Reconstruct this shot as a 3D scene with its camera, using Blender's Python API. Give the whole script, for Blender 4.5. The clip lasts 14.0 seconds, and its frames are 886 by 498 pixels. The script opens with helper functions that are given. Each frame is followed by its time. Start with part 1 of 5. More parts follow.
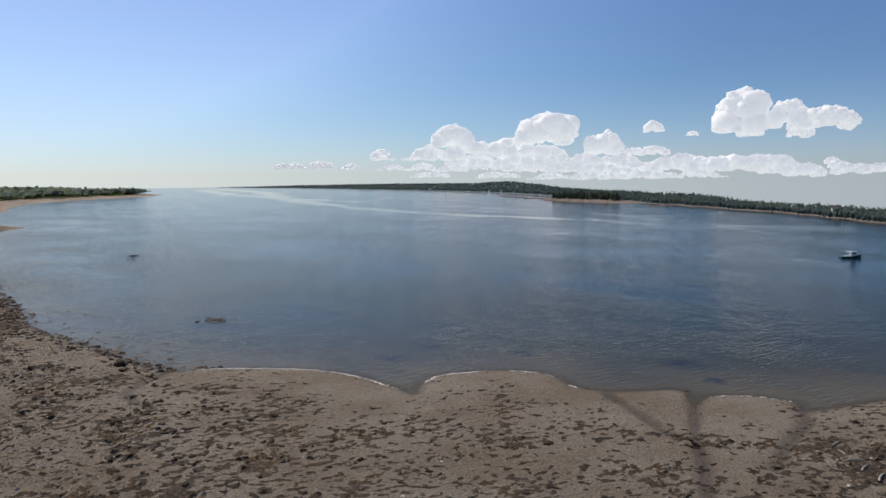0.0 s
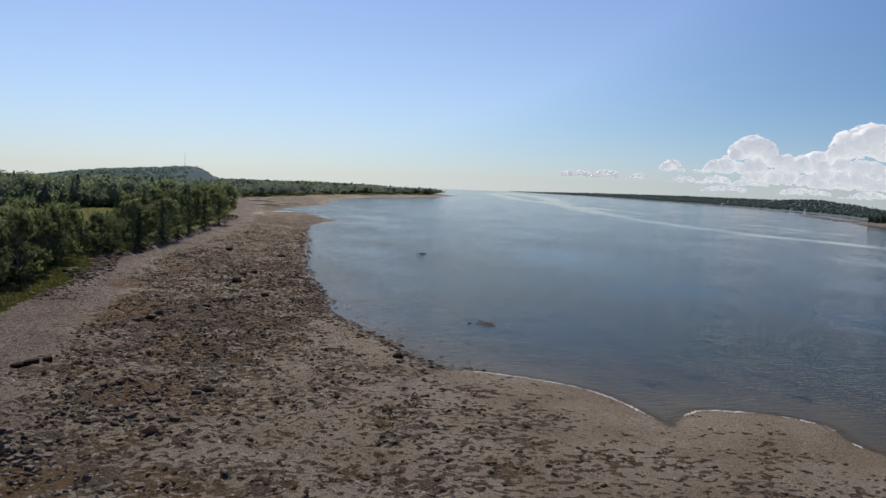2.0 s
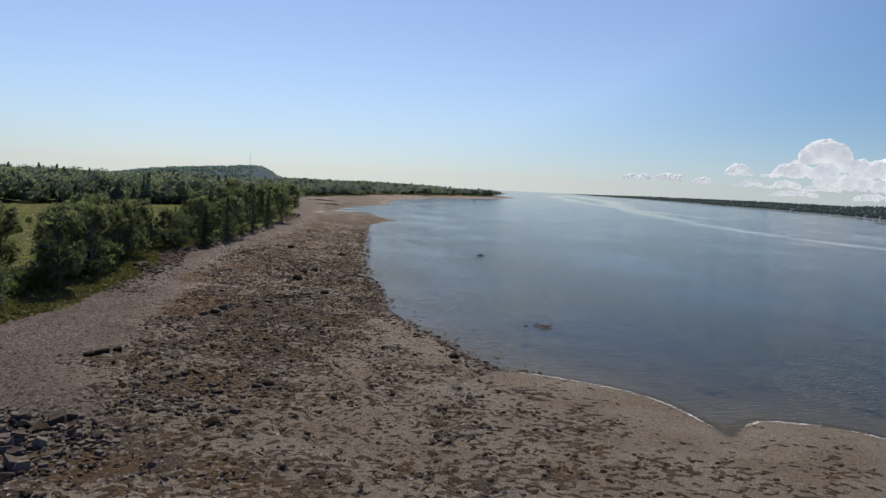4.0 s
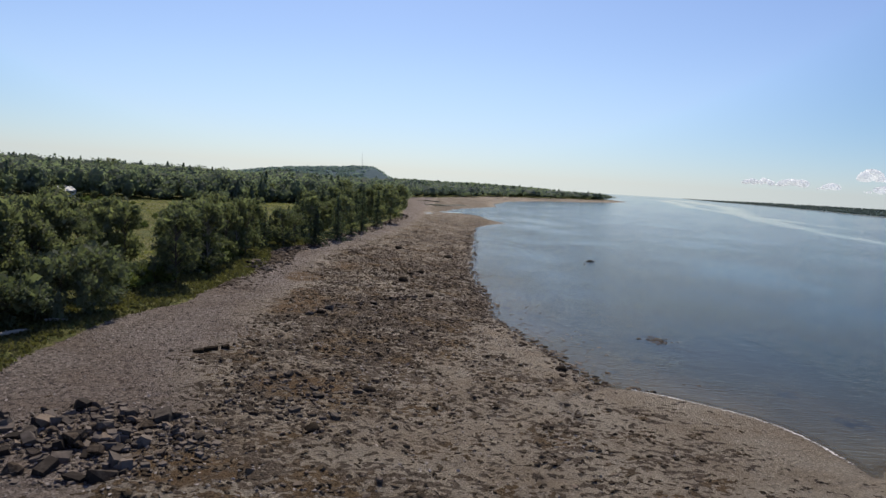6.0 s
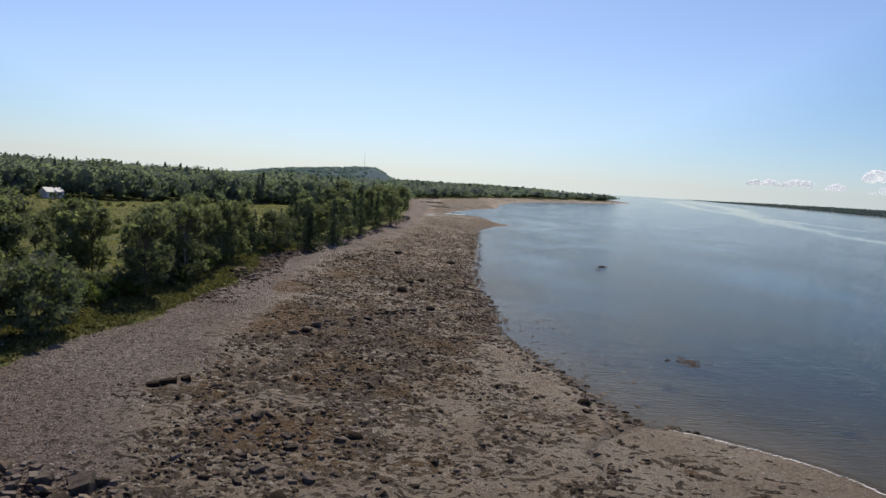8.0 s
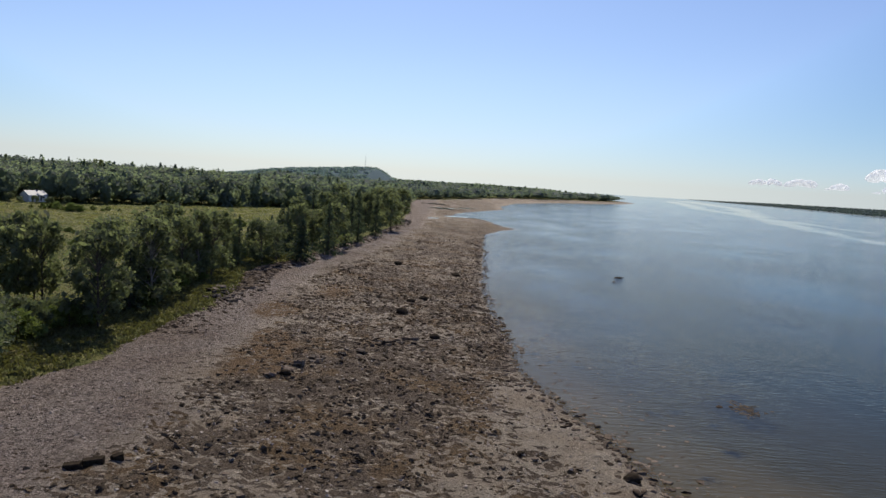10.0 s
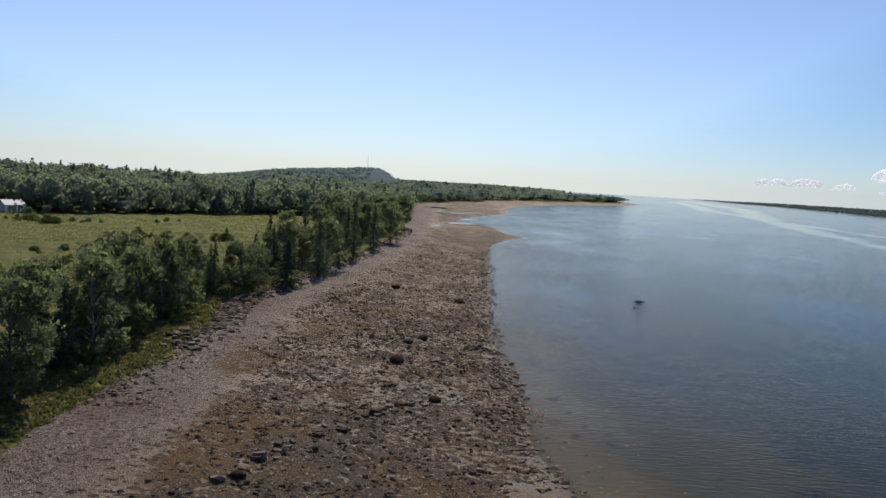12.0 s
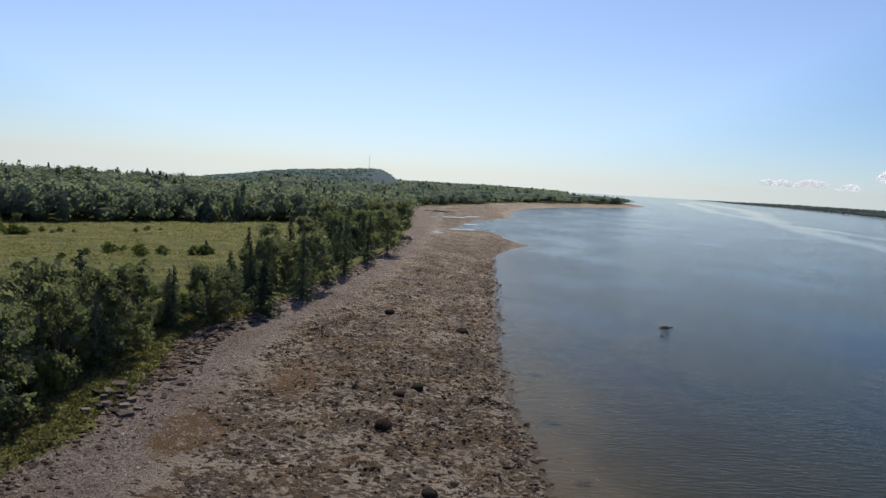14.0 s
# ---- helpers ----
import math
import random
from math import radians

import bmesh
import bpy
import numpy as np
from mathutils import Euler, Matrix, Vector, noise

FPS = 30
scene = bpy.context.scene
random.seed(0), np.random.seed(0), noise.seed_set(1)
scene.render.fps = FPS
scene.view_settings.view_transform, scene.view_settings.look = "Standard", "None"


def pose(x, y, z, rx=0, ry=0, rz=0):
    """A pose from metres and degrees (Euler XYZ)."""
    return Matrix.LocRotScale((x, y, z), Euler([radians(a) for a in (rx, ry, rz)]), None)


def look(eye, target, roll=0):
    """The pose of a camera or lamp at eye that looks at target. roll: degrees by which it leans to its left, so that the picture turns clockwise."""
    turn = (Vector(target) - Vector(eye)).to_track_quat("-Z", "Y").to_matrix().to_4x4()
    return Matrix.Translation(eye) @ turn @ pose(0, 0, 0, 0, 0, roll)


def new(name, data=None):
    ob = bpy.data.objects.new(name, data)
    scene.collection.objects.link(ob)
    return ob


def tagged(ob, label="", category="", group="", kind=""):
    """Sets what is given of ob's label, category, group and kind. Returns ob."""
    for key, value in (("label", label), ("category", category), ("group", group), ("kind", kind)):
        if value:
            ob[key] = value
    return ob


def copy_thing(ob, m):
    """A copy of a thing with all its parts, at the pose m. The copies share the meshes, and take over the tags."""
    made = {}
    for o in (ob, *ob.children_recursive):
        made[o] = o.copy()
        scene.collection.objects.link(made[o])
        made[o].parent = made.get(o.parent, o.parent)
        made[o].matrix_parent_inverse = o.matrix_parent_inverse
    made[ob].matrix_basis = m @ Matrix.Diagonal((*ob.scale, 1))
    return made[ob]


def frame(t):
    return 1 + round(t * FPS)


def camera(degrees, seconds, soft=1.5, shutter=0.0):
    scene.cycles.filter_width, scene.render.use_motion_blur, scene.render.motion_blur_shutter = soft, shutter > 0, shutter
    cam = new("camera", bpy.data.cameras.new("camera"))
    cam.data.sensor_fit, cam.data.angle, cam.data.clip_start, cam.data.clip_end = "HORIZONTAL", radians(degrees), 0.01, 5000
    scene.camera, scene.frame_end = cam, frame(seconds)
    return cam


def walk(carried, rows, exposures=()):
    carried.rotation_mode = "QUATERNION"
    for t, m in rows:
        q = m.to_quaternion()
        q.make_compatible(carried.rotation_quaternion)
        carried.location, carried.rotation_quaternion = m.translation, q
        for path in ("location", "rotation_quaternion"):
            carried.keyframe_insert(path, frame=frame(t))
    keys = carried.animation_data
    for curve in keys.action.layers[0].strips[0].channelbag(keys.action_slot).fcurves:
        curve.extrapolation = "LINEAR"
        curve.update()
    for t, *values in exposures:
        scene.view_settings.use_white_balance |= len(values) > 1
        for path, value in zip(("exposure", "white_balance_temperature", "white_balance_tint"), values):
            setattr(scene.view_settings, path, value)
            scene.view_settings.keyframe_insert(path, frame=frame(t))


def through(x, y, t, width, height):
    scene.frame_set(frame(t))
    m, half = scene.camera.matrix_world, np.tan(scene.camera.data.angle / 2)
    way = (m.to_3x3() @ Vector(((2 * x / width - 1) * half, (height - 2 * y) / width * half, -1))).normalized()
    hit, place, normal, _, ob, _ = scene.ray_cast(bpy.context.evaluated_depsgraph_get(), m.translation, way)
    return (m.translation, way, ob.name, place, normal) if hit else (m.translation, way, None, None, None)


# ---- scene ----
cam = camera(61.0, 14.0)
# seconds, x, y, z, yaw, pitch, roll
ROWS = [
    (0, 0.00, 0.00, 17.99, -33.90, -5.09, -0.66),
    (0.5, 0.19, 0.07, 18.03, -32.18, -5.00, -0.45),
    (1, 0.19, -0.47, 18.56, -26.41, -4.86, 0.26),
    (1.5, 0.52, -1.33, 19.18, -17.78, -4.80, 1.30),
    (2, 0.75, -1.24, 19.04, -12.72, -4.78, 2.02),
    (2.5, 0.65, -1.30, 19.11, -12.54, -4.79, 2.11),
    (3, 0.68, -1.15, 18.97, -11.95, -4.77, 2.20),
    (3.5, 0.91, -1.29, 18.96, -8.76, -4.80, 2.48),
    (4, 0.78, -1.43, 19.01, -8.26, -4.86, 2.72),
    (4.2, 0.89, -1.53, 19.02, -6.59, -4.87, 2.92),
    (6.3, 0.88, 2.41, 19.15, -0.10, -5.15, 3.52),
    (6.5, 0.90, 3.17, 19.14, -0.08, -5.11, 3.53),
    (7, 0.89, 6.15, 19.08, -0.01, -5.11, 3.51),
    (7.5, 0.89, 9.50, 19.05, 0.03, -5.07, 3.50),
    (8, 0.92, 13.18, 19.09, 0.09, -5.09, 3.49),
    (10.5, 0.05, 31.34, 20.91, 0.23, -5.15, 3.47),
    (11, 0.01, 34.88, 21.95, 0.28, -5.19, 3.47),
    (11.5, 0.06, 38.83, 22.91, 0.36, -5.22, 3.46),
    (12, -0.00, 44.60, 23.23, 0.45, -5.19, 3.46),
    (12.5, -0.04, 50.10, 23.84, 0.50, -5.18, 3.46),
    (13, -0.07, 55.30, 24.40, 0.57, -5.21, 3.46),
    (13.5, -0.02, 59.79, 24.84, 0.64, -5.20, 3.45),
    (14, 0.01, 63.61, 25.03, 0.63, -5.18, 3.46),
]
walk(cam, [(t, pose(x, y, z, 90 + pitch, 0, yaw) @ pose(0, 0, 0, 0, 0, roll)) for t, x, y, z, yaw, pitch, roll in ROWS],
     exposures=[(0.0, -0.1), (1.0, -0.13), (2.0, -0.2), (4.2, -0.2), (6.3, -0.06), (8.0, -0.04), (14.0, 0.0)])

# ---- light ----
SUN_UP, SUN_RIGHT = 45.0, -6.0        # degrees above the horizon, and to the right of +y
world = bpy.data.worlds.new("sky")
scene.world = world
world.use_nodes = True
wn = world.node_tree
sky = wn.nodes.new("ShaderNodeTexSky")
sky.sky_type, sky.sun_disc = "NISHITA", False
sky.sun_elevation, sky.sun_rotation = radians(SUN_UP), radians(SUN_RIGHT)
sky.altitude, sky.air_density, sky.dust_density, sky.ozone_density = 10.0, 0.95, 0.35, 1.65
cool = wn.nodes.new("ShaderNodeMix")                  # clear maritime air
cool.data_type, cool.blend_type = "RGBA", "MULTIPLY"
cool.inputs[0].default_value, cool.inputs[7].default_value = 1.0, (0.84, 0.925, 1.05, 1)
wn.nodes["Background"].inputs["Strength"].default_value = 0.095
wn.links.new(sky.outputs["Color"], cool.inputs[6])
haze = wn.nodes.new("ShaderNodeMix")                  # blue-white sea haze over the whole sky
haze.data_type, haze.blend_type = "RGBA", "ADD"
haze.inputs[0].default_value, haze.inputs[7].default_value = 1.0, (0.45, 0.45, 1.35, 1)
cap = wn.nodes.new("ShaderNodeMix")
cap.data_type, cap.blend_type = "RGBA", "DARKEN"
cap.inputs[0].default_value, cap.inputs[7].default_value = 1.0, (9.9, 10.9, 12.8, 1)
# the bright aureole that hazy air has round the sun, falling off with the angle from it
air = wn.nodes.new("ShaderNodeTexCoord")
flat, lift, level_out = wn.nodes.new("ShaderNodeSeparateXYZ"), wn.nodes.new("ShaderNodeMath"), wn.nodes.new("ShaderNodeCombineXYZ")
lift.operation = "MAXIMUM"                            # the air just under the horizon is as bright as that on it
lift.inputs[1].default_value = 0.012
wn.links.new(air.outputs["Generated"], flat.inputs[0])
wn.links.new(flat.outputs["Z"], lift.inputs[0])
wn.links.new(flat.outputs["X"], level_out.inputs["X"])
wn.links.new(flat.outputs["Y"], level_out.inputs["Y"])
wn.links.new(lift.outputs[0], level_out.inputs["Z"])
wn.links.new(level_out.outputs[0], sky.inputs["Vector"])
to_sun = wn.nodes.new("ShaderNodeVectorMath")
to_sun.operation = "DOT_PRODUCT"
to_sun.inputs[1].default_value = (math.sin(radians(SUN_RIGHT)) * math.cos(radians(SUN_UP)), math.cos(radians(SUN_RIGHT)) * math.cos(radians(SUN_UP)), math.sin(radians(SUN_UP)))
wn.links.new(air.outputs["Generated"], to_sun.inputs[0])
aureole = wn.nodes.new("ShaderNodeValToRGB")
aureole.color_ramp.interpolation = "B_SPLINE"
for place, level in ((0.47, (0.42, 0.60, 0.66)), (0.615, (0.62, 0.77, 0.80)), (0.726, (0.90, 0.94, 0.94)), (0.83, (1.80, 1.62, 1.54))):
    e = aureole.color_ramp.elements.new(place)
    e.color = (*level, 1)
aureole.color_ramp.elements[0].color = (0.42, 0.58, 0.63, 1)
aureole.color_ramp.elements[-1].color = (2.0, 1.85, 1.8, 1)
wn.links.new(to_sun.outputs["Value"], aureole.inputs["Fac"])
glow = wn.nodes.new("ShaderNodeMix")
glow.data_type, glow.blend_type = "RGBA", "MULTIPLY"
glow.inputs[0].default_value = 1.0
wn.links.new(cool.outputs[2], glow.inputs[6])
low_air = wn.nodes.new("ShaderNodeMapRange")              # thick low air is pale all round
low_air.interpolation_type = "SMOOTHSTEP"
low_air.inputs["From Min"].default_value, low_air.inputs["From Max"].default_value = -0.02, 0.15
wn.links.new(flat.outputs["Z"], low_air.inputs["Value"])
pale = wn.nodes.new("ShaderNodeMix")
pale.data_type = "RGBA"
pale.inputs[6].default_value = (0.785, 0.845, 0.90, 1)
wn.links.new(low_air.outputs["Result"], pale.inputs[0])
wn.links.new(aureole.outputs["Color"], pale.inputs[7])
wn.links.new(pale.outputs[2], glow.inputs[7])
wn.links.new(glow.outputs[2], haze.inputs[6])
wn.links.new(haze.outputs[2], cap.inputs[6])
wn.links.new(cap.outputs[2], wn.nodes["Background"].inputs["Color"])
sun = new("sun", bpy.data.lights.new("sun", "SUN"))
sun.data.energy, sun.data.angle, sun.data.color = 4.9, radians(0.53), (1.0, 0.905, 0.77)
sun.matrix_world = look((0, 0, 100), (-math.sin(radians(SUN_RIGHT)) * 100, -math.cos(radians(SUN_RIGHT)) * 100, 100 - 100 * math.tan(radians(SUN_UP))))

# ---- materials ----
def material(name, rough=0.8, spec=0.3):
    m = bpy.data.materials.new(name)
    m.use_nodes = True
    b = m.node_tree.nodes["Principled BSDF"]
    b.inputs["Roughness"].default_value = rough
    b.inputs["Specular IOR Level"].default_value = spec
    return m, m.node_tree, b


def noise_node(nt, scale, detail=4.0, rough=0.55, stretch=None):
    co = nt.nodes.new("ShaderNodeNewGeometry")
    n = nt.nodes.new("ShaderNodeTexNoise")
    n.inputs["Scale"].default_value, n.inputs["Detail"].default_value, n.inputs["Roughness"].default_value = scale, detail, rough
    if stretch:
        mp = nt.nodes.new("ShaderNodeMapping")
        mp.inputs["Scale"].default_value = stretch
        nt.links.new(co.outputs["Position"], mp.inputs["Vector"])
        nt.links.new(mp.outputs["Vector"], n.inputs["Vector"])
    else:
        nt.links.new(co.outputs["Position"], n.inputs["Vector"])
    return n.outputs["Fac"]


def ramp(nt, fac, stops):
    r = nt.nodes.new("ShaderNodeValToRGB")
    while len(r.color_ramp.elements) < len(stops):
        r.color_ramp.elements.new(0.5)
    for e, (p, c) in zip(r.color_ramp.elements, stops):
        e.position = p
        e.color = (*c, 1) if len(c) == 3 else c
    nt.links.new(fac, r.inputs["Fac"])
    return r.outputs["Color"]


def step(nt, fac, a, b):
    r = nt.nodes.new("ShaderNodeMapRange")
    r.interpolation_type = "SMOOTHSTEP"
    r.inputs["From Min"].default_value, r.inputs["From Max"].default_value = a, b
    nt.links.new(fac, r.inputs["Value"])
    return r.outputs["Result"]


def calc(nt, op, a, b):
    n = nt.nodes.new("ShaderNodeMath")
    n.operation = op
    for i, v in enumerate((a, b)):
        if isinstance(v, (int, float)):
            n.inputs[i].default_value = v
        else:
            nt.links.new(v, n.inputs[i])
    return n.outputs[0]


def blend(nt, fac, a, b, mode="MIX"):
    n = nt.nodes.new("ShaderNodeMix")
    n.data_type, n.blend_type = "RGBA", mode
    for i, v in ((0, fac), (6, a), (7, b)):
        if isinstance(v, (int, float)):
            n.inputs[i].default_value = v
        elif isinstance(v, tuple):
            n.inputs[i].default_value = (*v, 1)
        else:
            nt.links.new(v, n.inputs[i])
    return n.outputs[2]


def attribute(nt, name):
    n = nt.nodes.new("ShaderNodeAttribute")
    n.attribute_name = name
    return n.outputs["Fac"]


def bump(nt, b, height, strength, distance):
    n = nt.nodes.new("ShaderNodeBump")
    n.inputs["Strength"].default_value, n.inputs["Distance"].default_value = strength, distance
    nt.links.new(height, n.inputs["Height"])
    nt.links.new(n.outputs["Normal"], b.inputs["Normal"])


def ground_material():
    m, nt, b = material("shore_ground", 0.9, 0.1)
    fine, mid, broad = noise_node(nt, 6.5, 6, 0.78), noise_node(nt, 1.1, 9, 0.74), noise_node(nt, 0.12, 4)
    pebble = nt.nodes.new("ShaderNodeTexVoronoi")
    pebble.inputs["Scale"].default_value = 9
    cobble, joint = nt.nodes.new("ShaderNodeTexVoronoi"), nt.nodes.new("ShaderNodeTexVoronoi")
    joint.feature = "DISTANCE_TO_EDGE"
    cobble.inputs["Scale"].default_value = joint.inputs["Scale"].default_value = 3.6
    for n in (pebble, cobble, joint):
        nt.links.new(nt.nodes.new("ShaderNodeNewGeometry").outputs["Position"], n.inputs["Vector"])
    gaps = step(nt, joint.outputs["Distance"], 0.02, 0.11)
    sand = ramp(nt, fine, [(0.30, (0.14, 0.115, 0.085)), (0.46, (0.305, 0.257, 0.190)), (0.66, (0.50, 0.433, 0.335))])
    gravel = ramp(nt, pebble.outputs["Color"], [(0.1, (0.085, 0.068, 0.058)), (0.5, (0.235, 0.190, 0.162)), (0.9, (0.43, 0.365, 0.32))])
    stones = ramp(nt, cobble.outputs["Color"], [(0.08, (0.06, 0.049, 0.042)), (0.45, (0.225, 0.182, 0.158)), (0.75, (0.33, 0.275, 0.24)), (0.95, (0.46, 0.40, 0.35))])
    stones = blend(nt, gaps, (0.035, 0.028, 0.023), stones)
    gravel = blend(nt, step(nt, noise_node(nt, 1.7, 5, 0.7), 0.42, 0.56), gravel, stones)
    base = blend(nt, calc(nt, "ADD", 0.15, calc(nt, "MULTIPLY", attribute(nt, "gravel"), 0.8)), sand, gravel)
    specks = step(nt, noise_node(nt, 8.0, 2, 0.5), 0.59, 0.64)
    base = blend(nt, calc(nt, "MULTIPLY", specks, calc(nt, "SUBTRACT", 0.50, calc(nt, "MULTIPLY", attribute(nt, "gravel"), 0.25))), base, (0.62, 0.55, 0.48))
    base = blend(nt, calc(nt, "MULTIPLY", step(nt, noise_node(nt, 9.5, 2, 0.5), 0.57, 0.63), 0.38), base, blend(nt, 1.0, base, (0.34, 0.32, 0.30), "MULTIPLY"))
    base = blend(nt, step(nt, broad, 0.35, 0.7), base, blend(nt, 1.0, base, (0.78, 0.73, 0.68), "MULTIPLY"))
    weed_col = ramp(nt, noise_node(nt, 5, 6, 0.75), [(0.3, (0.016, 0.012, 0.0085)), (0.44, (0.078, 0.058, 0.041)), (0.58, (0.165, 0.127, 0.092)), (0.74, (0.30, 0.25, 0.205))])
    olive = blend(nt, step(nt, noise_node(nt, 0.16, 3), 0.48, 0.62), weed_col, blend(nt, 1.0, weed_col, (1.2, 1.06, 0.8), "MULTIPLY"))
    olive = blend(nt, step(nt, attribute(nt, "weed"), 0.22, 0.5), blend(nt, 1.0, olive, (0.52, 0.51, 0.50), "MULTIPLY"), olive)
    amount = calc(nt, "ADD", calc(nt, "ADD", calc(nt, "MULTIPLY", calc(nt, "SUBTRACT", mid, 0.5), 0.75), calc(nt, "MULTIPLY", calc(nt, "SUBTRACT", noise_node(nt, 1.5, 2.5, 0.5, (0.85, 1.1, 1.0)), 0.5), 2.3)), attribute(nt, "weed"))
    weed = step(nt, amount, 0.47, 0.51)
    base = blend(nt, weed, base, olive)
    rust = calc(nt, "MULTIPLY", attribute(nt, "rust"), step(nt, noise_node(nt, 0.7, 5, 0.7), 0.36, 0.52))
    base = blend(nt, rust, base, ramp(nt, fine, [(0.3, (0.085, 0.052, 0.025)), (0.7, (0.215, 0.140, 0.075))]))
    wet = attribute(nt, "wet")
    base = blend(nt, calc(nt, "MULTIPLY", wet, 0.75), base, blend(nt, 1.0, base, (0.38, 0.33, 0.29), "MULTIPLY"))
    straw = ramp(nt, noise_node(nt, 0.22, 6, 0.72), [(0.3, (0.09, 0.108, 0.032)), (0.45, (0.165, 0.175, 0.052)), (0.56, (0.235, 0.220, 0.075)), (0.70, (0.31, 0.245, 0.11))])
    turf = blend(nt, step(nt, noise_node(nt, 2.5, 6, 0.75), 0.35, 0.65), blend(nt, 1.0, straw, (0.40, 0.45, 0.38), "MULTIPLY"), straw)
    grass = step(nt, calc(nt, "ADD", calc(nt, "MULTIPLY", calc(nt, "SUBTRACT", noise_node(nt, 0.9, 5, 0.7), 0.5), 1.6), attribute(nt, "grass")), 0.4, 0.6)
    base = blend(nt, grass, base, turf)
    nt.links.new(base, b.inputs["Base Color"])
    rough = calc(nt, "SUBTRACT", 0.95, calc(nt, "MULTIPLY", wet, 0.45))
    nt.links.new(rough, b.inputs["Roughness"])
    bump(nt, b, calc(nt, "ADD", calc(nt, "MULTIPLY", fine, 0.4), calc(nt, "ADD", mid, calc(nt, "MULTIPLY", weed, 0.6))), 1.0, 0.8)
    return m


def water_material():
    m, nt, b = material("bay_water", 0.06, 0.078)
    b.inputs["IOR"].default_value = 1.33
    depth, slick, shoal = attribute(nt, "depth"), attribute(nt, "slick"), attribute(nt, "shoal")
    murk = noise_node(nt, 0.11, 4, 0.6, (1.0, 0.45, 1.0))
    d = calc(nt, "ADD", depth, calc(nt, "MULTIPLY", calc(nt, "SUBTRACT", murk, 0.5), 0.22))
    col = ramp(nt, d, [(0.0, (0.082, 0.066, 0.034)), (0.10, (0.042, 0.037, 0.018)), (0.28, (0.017, 0.019, 0.010)), (0.55, (0.009, 0.015, 0.015)), (1.0, (0.005, 0.020, 0.030))])
    dark = calc(nt, "MULTIPLY", shoal, step(nt, noise_node(nt, 0.9, 5, 0.7), 0.35, 0.6))
    col = blend(nt, dark, col, (0.012, 0.011, 0.008))
    nt.links.new(col, b.inputs["Base Color"])
    nt.links.new(step(nt, depth, -0.008, 0.014), b.inputs["Alpha"])
    small, swell = noise_node(nt, 1.25, 3, 0.6, (0.5, 1.7, 1.0)), noise_node(nt, 0.03, 4, 0.6, (1.0, 0.6, 1.0))
    chop = noise_node(nt, 0.28, 3, 0.6, (0.7, 1.6, 1.0))
    calm = calc(nt, "SUBTRACT", 1.0, calc(nt, "MULTIPLY", slick, 0.75))
    ripple = calc(nt, "MULTIPLY", calc(nt, "ADD", small, calc(nt, "MULTIPLY", chop, 0.6)), calm)
    bump(nt, b, calc(nt, "MULTIPLY", ripple, calc(nt, "ADD", 0.35, step(nt, swell, 0.3, 0.65))), 0.5, 0.17)
    nt.links.new(calc(nt, "SUBTRACT", 0.09, calc(nt, "MULTIPLY", slick, 0.05)), b.inputs["Roughness"])
    return m


def foliage_material(name, dark, light, through=0.35):
    m, nt, b = material(name, 0.8, 0.06)
    g = nt.nodes.new("ShaderNodeNewGeometry")
    o = nt.nodes.new("ShaderNodeObjectInfo")
    mix = calc(nt, "ADD", calc(nt, "MULTIPLY", g.outputs["Random Per Island"], 0.33), calc(nt, "MULTIPLY", o.outputs["Random"], 0.42))
    mix = calc(nt, "ADD", mix, calc(nt, "MULTIPLY", step(nt, noise_node(nt, 0.16, 2), 0.3, 0.7), 0.28))
    col = ramp(nt, mix, [(0.1, dark), (0.9, light)])
    nt.links.new(col, b.inputs["Base Color"])
    tr = nt.nodes.new("ShaderNodeBsdfTranslucent")
    nt.links.new(blend(nt, 1.0, col, (1.2, 1.35, 0.8), "MULTIPLY"), tr.inputs["Color"])
    ms = nt.nodes.new("ShaderNodeMixShader")
    ms.inputs[0].default_value = through
    out = nt.nodes["Material Output"]
    nt.links.new(b.outputs[0], ms.inputs[1])
    nt.links.new(tr.outputs[0], ms.inputs[2])
    nt.links.new(ms.outputs[0], out.inputs["Surface"])
    return m


def mottled(name, dark, light, scale=3.0, rough=0.85, relief=0.0, random_shift=0.0, spec=0.3):
    m, nt, b = material(name, rough, spec)
    fac = calc(nt, "ADD", calc(nt, "MULTIPLY", noise_node(nt, scale, 5, 0.65), 0.7), calc(nt, "MULTIPLY", noise_node(nt, scale * 0.17, 3), 0.3))
    if random_shift:
        o = nt.nodes.new("ShaderNodeObjectInfo")
        g = nt.nodes.new("ShaderNodeNewGeometry")
        r = calc(nt, "ADD", o.outputs["Random"], g.outputs["Random Per Island"])
        fac = calc(nt, "ADD", fac, calc(nt, "MULTIPLY", calc(nt, "SUBTRACT", r, 1.0), random_shift))
    nt.links.new(ramp(nt, fac, [(0.3, dark), (0.7, light)]), b.inputs["Base Color"])
    if relief:
        bump(nt, b, noise_node(nt, scale * 2, 5, 0.7), 0.8, relief)
    return m


